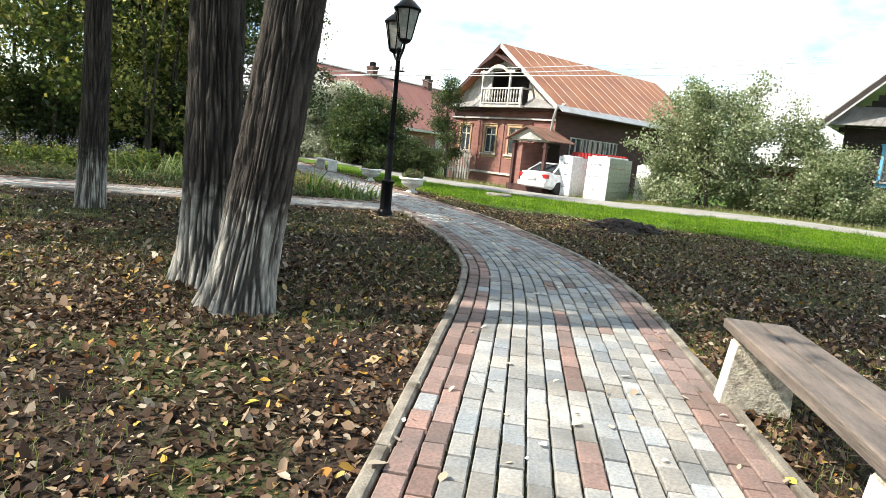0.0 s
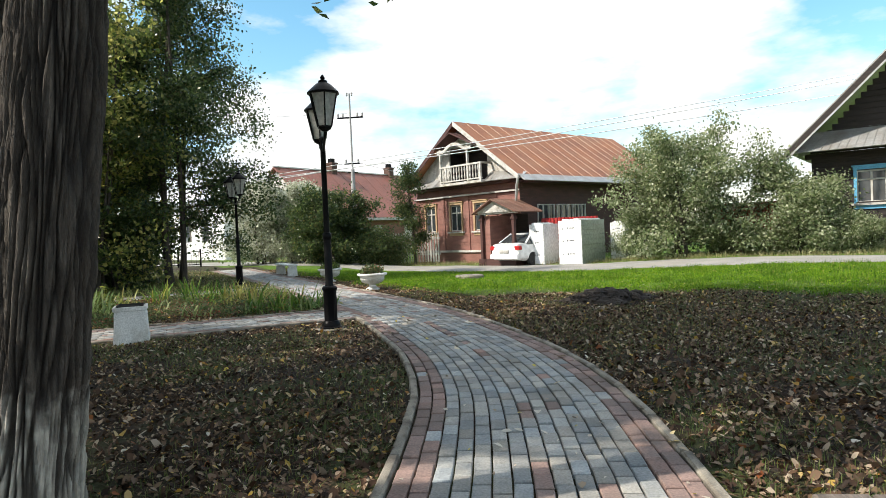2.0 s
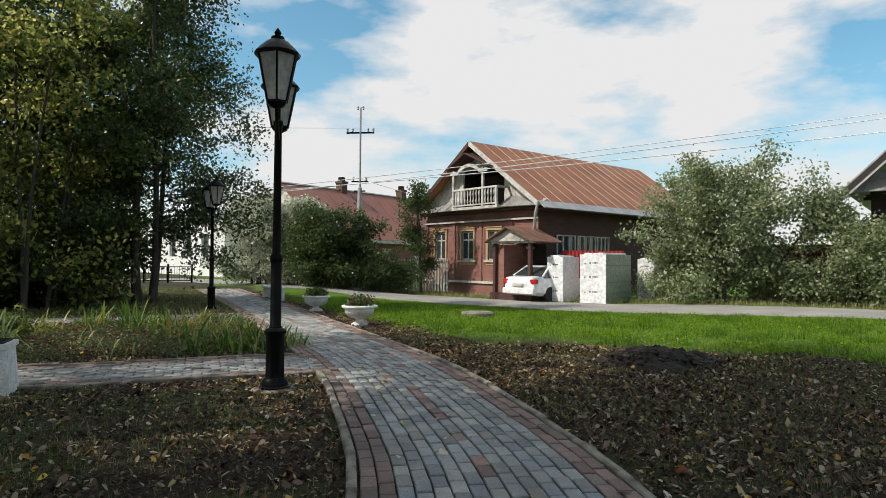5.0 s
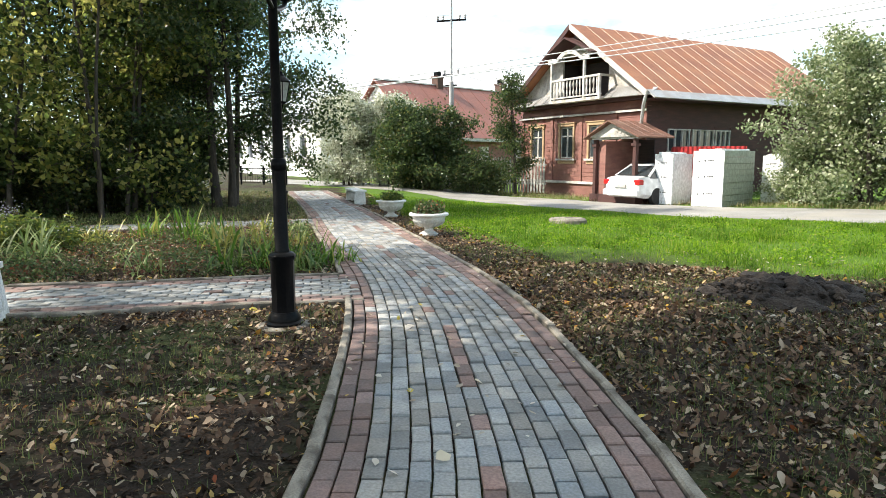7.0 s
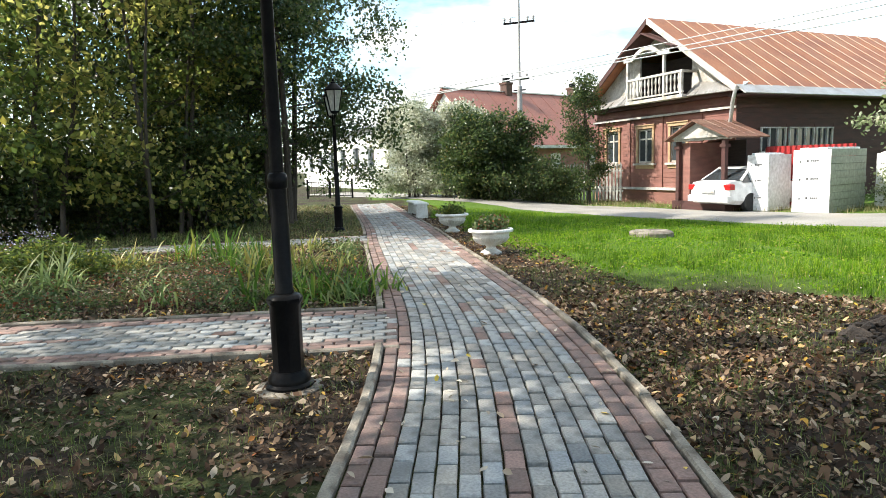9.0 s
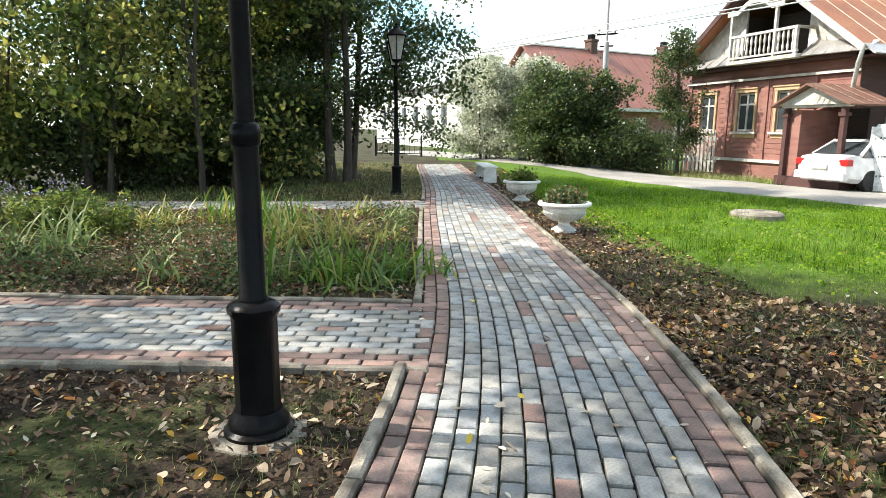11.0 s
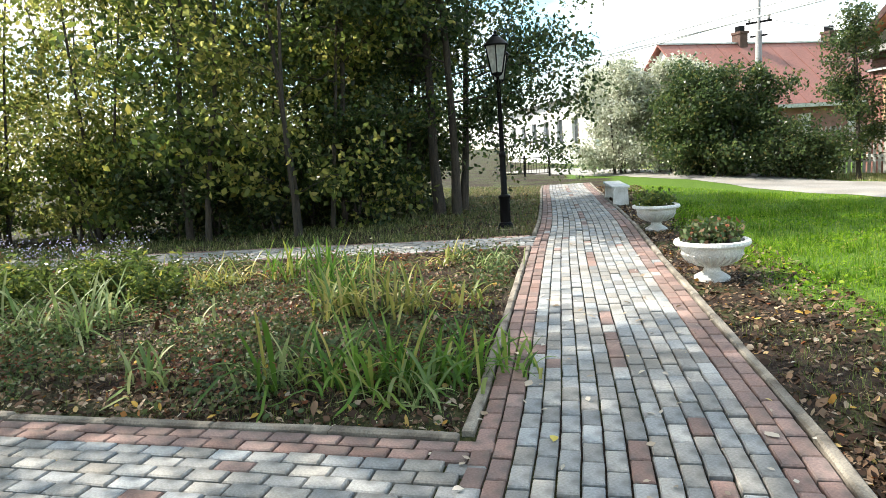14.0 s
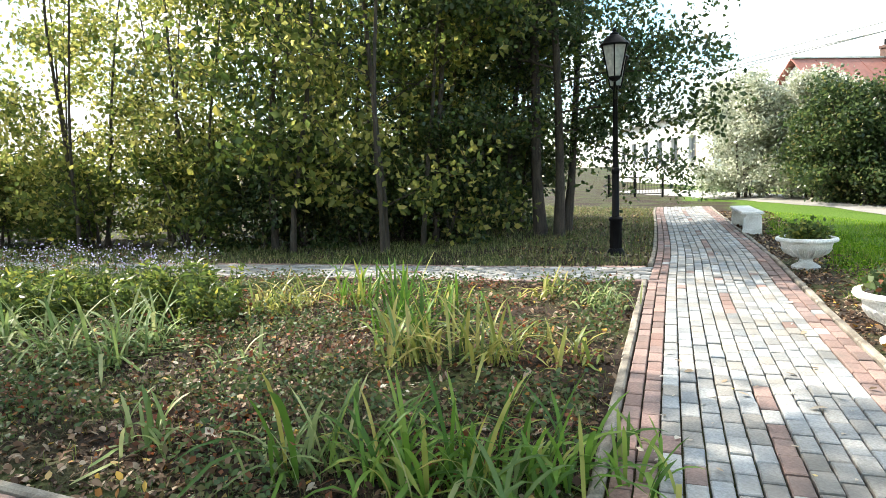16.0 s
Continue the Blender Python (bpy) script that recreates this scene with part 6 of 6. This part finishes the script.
stuff("dry_edge_grass", blade_mesh("dry_edge_grass", P[k], 0.12, 0.004, rs, M_STRAW, 0.8), "dry straw-coloured grass before the wood", "grass")

# flower bed
def in_bed(x, y, m=0.0):
    um = MAIN.offset(x, y)[0]
    uc = CROSS.offset(x, y)[0]
    us = STRIP.offset(x, y)[0]
    return (um < -0.87 - m) & (uc > 0.76 + m) & (us < -0.64 - m) & (x > -12)


x, y = scatter(rs, 90000, -12, -1, 10, 20)
keep = in_bed(x, y) & (rs.uniform(0, 1, len(x)) < 0.2 + 0.5 * patchy(x, y, 2.2, 0.9))
xb, yb = x[keep], y[keep]
P = np.stack([xb, yb, place_z(xb, yb) + rs.uniform(0, 0.03, len(xb))], 1)
stuff("bed_leaves", hex_mesh("bed_leaves", folded_leaves(P, 0.019, rs, 0.8), M_LITTER), "brown leaf litter in the flower bed", "fallen leaves")
x, y = scatter(rs, 150000, -12, -1, 10, 20)
dens = np.clip((patchy(x, y, 2.0, 5.5) - 0.33) * 3.2, 0, 1)
keep = in_bed(x, y, 0.05) & (rs.uniform(0, 1, len(x)) < dens * 0.7)
x, y = x[keep], y[keep]
P = np.stack([x, y, place_z(x, y) + np.abs(rs.normal(size=len(x))) * 0.085 + 0.01], 1)
stuff("bed_groundcover", quads_mesh("bed_groundcover", leaf_quads(P, 0.021, rs, 0.4), M_HERB), "low dull green and rusty bedding plants", "plants")
x, y = scatter(rs, 9000, -7, -2, 12.5, 18)
keep = in_bed(x, y, 0.1) & (patchy(x, y, 2.6, 8.1) > 0.66)
x, y = x[keep], y[keep]
P = np.stack([x, y, place_z(x, y) + np.abs(rs.normal(size=len(x))) * 0.05 + 0.03], 1)
stuff("red_groundcover", quads_mesh("red_groundcover", leaf_quads(P, 0.018, rs, 0.4), M_RFLOW), "small red autumn leaves of bedding plants", "plants")
x, y = scatter(rs, 40000, -12, -1, 10, 20)
keep = in_bed(x, y, 0.0) & (rs.uniform(0, 1, len(x)) < 0.22 * np.clip((patchy(x, y, 1.5, 3.7) - 0.35) * 3, 0, 1))
x, y = x[keep], y[keep]
P = np.stack([x, y, place_z(x, y) - 0.005], 1)
stuff("bed_grass", blade_mesh("bed_grass", P, 0.08, 0.004, rs, M_GRASS_T, 0.6), "weedy grass in the flower bed", "grass")


def iris_clump(x, y, seed, n, length, mat, label, spread=0.14, flop=0.5, lean_to=None, width=0.0095):
    """A clump of long arching strap leaves."""
    rng = np.random.default_rng(seed)
    ob = thing("iris_clump", label, "plant", pose(x, y, gz_at(x, y)), group="iris clumps")
    for i in range(n):
        a = rng.uniform(0, 2 * math.pi)
        d = Vector((math.cos(a), math.sin(a), 0))
        if lean_to is not None:
            d = (d * 0.6 + Vector((math.cos(lean_to), math.sin(lean_to), 0))).normalized()
        p = Vector((rng.normal() * spread, rng.normal() * spread, -0.02))
        L = length * rng.uniform(0.55, 1.15)
        fl = abs(rng.normal()) * flop + 0.12
        up = Vector((0, 0, 1))
        side = Vector((-d.y, d.x, 0))
        w = width * rng.uniform(0.6, 1.2)
        pts, ang = [p], 0.1 + fl * 0.25
        for k in range(6):
            pts.append(pts[-1] + (up * math.cos(ang) + d * math.sin(ang)) * (L / 6))
            ang = min(ang + fl * 0.42, 2.1)
            if pts[-1].z < 0.02:
                pts[-1].z = 0.02
        vs, fs = [], []
        for k, q in enumerate(pts):
            ww = w * (0.8 + 0.4 * math.sin(math.pi * k / 6)) * (1 if k < 6 else 0.08)
            nrm = up * 0.3 * ww
            vs += [q - side * ww + nrm, q, q + side * ww + nrm]
        for k in range(6):
            fs += [(3 * k, 3 * k + 1, 3 * k + 4, 3 * k + 3), (3 * k + 1, 3 * k + 2, 3 * k + 5, 3 * k + 4)]
        part("leaf", mesh_from("leaf", vs, fs, mat, smooth=True), None, ob)
    return ob


GREEN, YELL, PALE = "green arching strap leaves in the flower bed", "yellowing fan of strap leaves in the flower bed", "pale green flattened strap leaves in the flower bed"
for i, (x, y, n, L, m, lab, fl) in enumerate([
        (-2.70, 14.00, 46, 0.55, M_IRIS, GREEN, 0.55), (-2.25, 14.45, 50, 0.56, M_IRIS, GREEN, 0.45), (-2.45, 14.18, 40, 0.60, M_IRIS, GREEN, 0.5), (-3.03, 13.75, 30, 0.45, M_IRIS_P, GREEN, 0.7),
        (-1.98, 14.75, 26, 0.42, M_IRIS, GREEN, 0.4), (-2.15, 14.05, 26, 0.45, M_IRIS_P, GREEN, 0.7), (-4.02, 15.10, 46, 0.62, M_IRIS_Y, YELL, 0.35), (-3.70, 15.55, 46, 0.62, M_IRIS_Y, YELL, 0.45), (-4.4, 15.35, 34, 0.62, M_IRIS, GREEN, 0.25),
        (-6.06, 15.92, 34, 0.62, M_IRIS, GREEN, 0.25), (-5.3, 15.9, 28, 0.7, M_IRIS, GREEN, 0.2), (-6.47, 15.1, 46, 0.55, M_IRIS_Y, YELL, 0.7), (-6.6, 15.5, 34, 0.5, M_IRIS_Y, YELL, 0.7),
        (-5.84, 13.45, 60, 0.72, M_IRIS_P, PALE, 1.0), (-6.35, 13.15, 60, 0.72, M_IRIS_P, PALE, 1.0), (-6.2, 13.9, 46, 0.62, M_IRIS_P, PALE, 0.9), (-7.2, 12.9, 50, 0.62, M_IRIS_P, PALE, 0.9),
        (-3.84, 13.3, 26, 0.36, M_IRIS_P, PALE, 0.8), (-4.93, 17.66, 26, 0.42, M_IRIS_Y, YELL, 0.6), (-4.18, 17.6, 40, 0.34, M_IRIS_P, GREEN, 0.4), (-5.2, 16.4, 26, 0.5, M_IRIS, GREEN, 0.3), (-3.3, 15.9, 22, 0.4, M_IRIS_Y, YELL, 0.6),
        (-7.6, 14.9, 30, 0.5, M_IRIS_Y, YELL, 0.6), (-5.0, 14.2, 18, 0.35, M_IRIS_P, PALE, 0.7)]):
    iris_clump(x, y, 200 + i, int(n * 1.3), L * 0.9, m, lab, 0.12, fl * 1.6, None, 0.0105)
iris_clump(-3.0, 13.62, 300, 7, 0.75, M_IRIS, "broken leaves fallen over the kerb", 0.05, 0.9, -0.9, 0.013)


def leafy_clump(name, x, y, seed, h, r, n, leaf, mat, label, bloom=None):
    rng = np.random.default_rng(seed)
    ob = thing(name, label, "plant", pose(x, y, gz_at(x, y)), group="leafy bed plants")
    st = Build()
    cents = []
    for i in range(26):
        a, q = rng.uniform(0, 2 * math.pi), r * math.sqrt(rng.uniform(0, 1))
        p = Vector((q * math.cos(a), q * math.sin(a), -0.02))
        hh = h * rng.uniform(0.7, 1.1) * (1 - 0.35 * (q / r) ** 2)
        t = p + Vector((p.x * 0.25, p.y * 0.25, hh))
        st.tube([p, p.lerp(t, 0.5), t], [0.006, 0.005, 0.003], 4)
        cents += [p.lerp(t, f) for f in np.linspace(0.25, 1, 9)]
    tagged(part("stem_bundle", st, M_LEAF_D, ob), kind="stuff")
    cc = np.array([tuple(c) for c in cents])
    P = cc[rng.integers(0, len(cc), n)] + rng.normal(size=(n, 3)) * np.array([0.045, 0.045, 0.03])
    P[:, 2] = np.maximum(P[:, 2], 0.02)
    part("foliage", quads_mesh("foliage", leaf_quads(P, leaf, rng, 0.3, 0.36), mat), None, ob)
    if bloom is not None:
        top = cc[8::9]
        P = top[rng.integers(0, len(top), 200)] + rng.normal(size=(200, 3)) * np.array([0.07, 0.07, 0.05]) + np.array([0, 0, 0.05])
        tagged(part("bloom", quads_mesh("bloom", leaf_quads(P, 0.014, rng), bloom), None, ob, "small pale lilac flowers"), kind="stuff")
    return ob


for i, (x, y, h, r) in enumerate([(-6.75, 14.45, 0.62, 0.42), (-7.35, 14.3, 0.6, 0.42), (-8.1, 13.9, 0.55, 0.5), (-8.7, 13.5, 0.5, 0.5), (-9.5, 13.1, 0.5, 0.5), (-7.9, 13.2, 0.5, 0.4), (-10.3, 12.7, 0.5, 0.5)]):
    leafy_clump("phlox_clump", x, y, 400 + i, h, r, 1500, 0.042, M_LEAF_A, "dense green leafy perennial in the flower bed")
for i, (x, y) in enumerate([(-8.6, 14.3), (-9.3, 13.9), (-10.1, 13.5), (-7.9, 14.75), (-10.9, 12.9)]):
    leafy_clump("aster_clump", x, y, 430 + i, 0.62, 0.4, 900, 0.026, M_HERB, "fading lilac asters in the flower bed", M_LILAC)
# ---------------- paving ----------------
def paver_mesh(name, L, W, mat, H=0.06, bev=0.007):
    b = Build().box((-L / 2, -W / 2, -H), (L / 2, W / 2, 0.0), bevel=bev)
    me = b.mesh(name, mat)
    return me


def pave(owner, line, width, reds, s0, s1, near, label, seed, mid=-1):
    """Courses of pavers along a line. Those in the near stretch are single pieces, the rest two joined parts."""
    rng = np.random.default_rng(seed)
    n = len(reds)
    pitch = width / n
    W = pitch - 0.0085
    LEN = 0.2
    ow = thing(owner, label, "paving", kind="structure")
    pm = {0: paver_mesh("paver", LEN - 0.013, W, M_GREY), 1: paver_mesh("paver", LEN - 0.013, W, M_RED)}
    bulk = {0: Build(), 1: Build()}
    count, run = 0, 0
    for c in range(n):
        u = -width / 2 + (c + 0.5) * pitch
        s = s0 + (0.5 * LEN if c % 2 else 0) + rng.uniform(-0.03, 0.03)
        while s < s1:
            x, y, t = line.at(s, u)
            x2, y2, t2 = line.at(s + LEN, u)
            L = math.hypot(x2 - x, y2 - y)
            if c == mid:
                run = 1 - run if rng.uniform() < (0.38 if run else 0.24) else run
                red = run
            else:
                red = reds[c] if rng.uniform() > 0.012 else 1 - reds[c]
            z = float(ground_z(x, y)) + 0.03 + rng.normal() * 0.0035
            m = Matrix.Translation(((x + x2) / 2, (y + y2) / 2, z)) @ Euler((rng.normal() * 0.008, rng.normal() * 0.006, math.atan2(y2 - y, x2 - x) + rng.normal() * 0.012)).to_matrix().to_4x4() @ Matrix.Diagonal((L / LEN * rng.uniform(0.975, 1.005), rng.uniform(0.96, 1.005), 1, 1))
            if near[0] <= s < near[1] and count < 300:
                o = new("paver", pm[red])
                o.parent = ow
                o.matrix_basis = m
                count += 1
            else:
                bulk[red].box((-LEN / 2 + 0.0065, -W / 2, -0.06), (LEN / 2 - 0.0065, W / 2, 0.0), m, bevel=0.006)
            s += LEN
    for k, mt in ((0, M_GREY_I), (1, M_RED_I)):
        if bulk[k].v:
            o = part("joined_pavers", mesh_from("joined_pavers", bulk[k].v, bulk[k].f, mt), None, ow)
            tagged(o, kind="stuff")
    return ow


MREDS = [1, 1, 0, 0, 0, 0, 0, 1, 0, 0, 0, 0, 0, 1, 1]
pave("pavement_main", MAIN, 1.55, MREDS, 0.0, MAIN.length - 2.4, (20.2, 24.2), "curving footpath of grey and red concrete pavers", 1, 7)
CREDS = [1, 1, 0, 0, 0, 0, 1, 0, 0, 0, 0, 1, 1]
pave("pavement_cross", CROSS, 1.34, CREDS, 0.56, 12.0, (0.5, 5.2), "side footpath of grey and red concrete pavers", 2, 6)
pave("pavement_far", STRIP, 1.24, [1, 0, 0, 0, 0, 0, 0, 0, 0, 0, 0, 1], 0.6, 20.0, (0.5, 5.4), "sunlit side footpath of pale pavers", 3)


def kerbs(owner, line, u, s0, s1, label, seed):
    rng = np.random.default_rng(seed)
    ow = thing(owner, label, "kerb", kind="structure")
    L = 0.7
    me = Build().box((-L / 2 + 0.004, -0.032, -0.12), (L / 2 - 0.004, 0.032, 0.0), bevel=0.012).mesh("kerbstone", M_KERB)
    s = s0
    while s < s1:
        x, y, t = line.at(s, u)
        x2, y2, t2 = line.at(min(s + L, s1), u)
        d = math.hypot(x2 - x, y2 - y)
        o = new("kerbstone", me)
        o.parent = ow
        z = float(ground_z(x, y)) + 0.044 + rng.normal() * 0.006
        o.matrix_basis = Matrix.Translation(((x + x2) / 2, (y + y2) / 2, z)) @ Euler((rng.normal() * 0.02, rng.normal() * 0.006, math.atan2(y2 - y, x2 - x) + rng.normal() * 0.008)).to_matrix().to_4x4() @ Matrix.Diagonal((d / L, 1, 1, 1))
        s += L
    return ow


def along(line, x, y):
    return float(line.offset(np.array([x]), np.array([y]))[1][0])


S_A, S_B = along(MAIN, -0.2, 12.85), along(MAIN, -0.85, 14.25)
S_C, S_D = along(MAIN, -3.95, 19.3), along(MAIN, -4.65, 20.6)
kerbs("kerb_west", MAIN, -0.817, 0, S_A, "worn pale concrete kerb of the footpath", 1)
kerbs("kerb_bed", MAIN, -0.817, S_B, S_C, "worn pale concrete kerb of the flower bed", 2)
kerbs("kerb_north", MAIN, -0.817, S_D, MAIN.length - 2.4, "worn concrete kerb of the footpath", 3)
kerbs("kerb_east", MAIN, 0.817, 0, MAIN.length - 2.4, "worn pale concrete kerb of the footpath", 4)
kerbs("kerb_cross_south", CROSS, -0.712, 0.55, 12.0, "worn concrete kerb of the side path", 5)
kerbs("kerb_cross_north", CROSS, 0.712, 0.75, 12.0, "worn concrete kerb of the side path", 6)
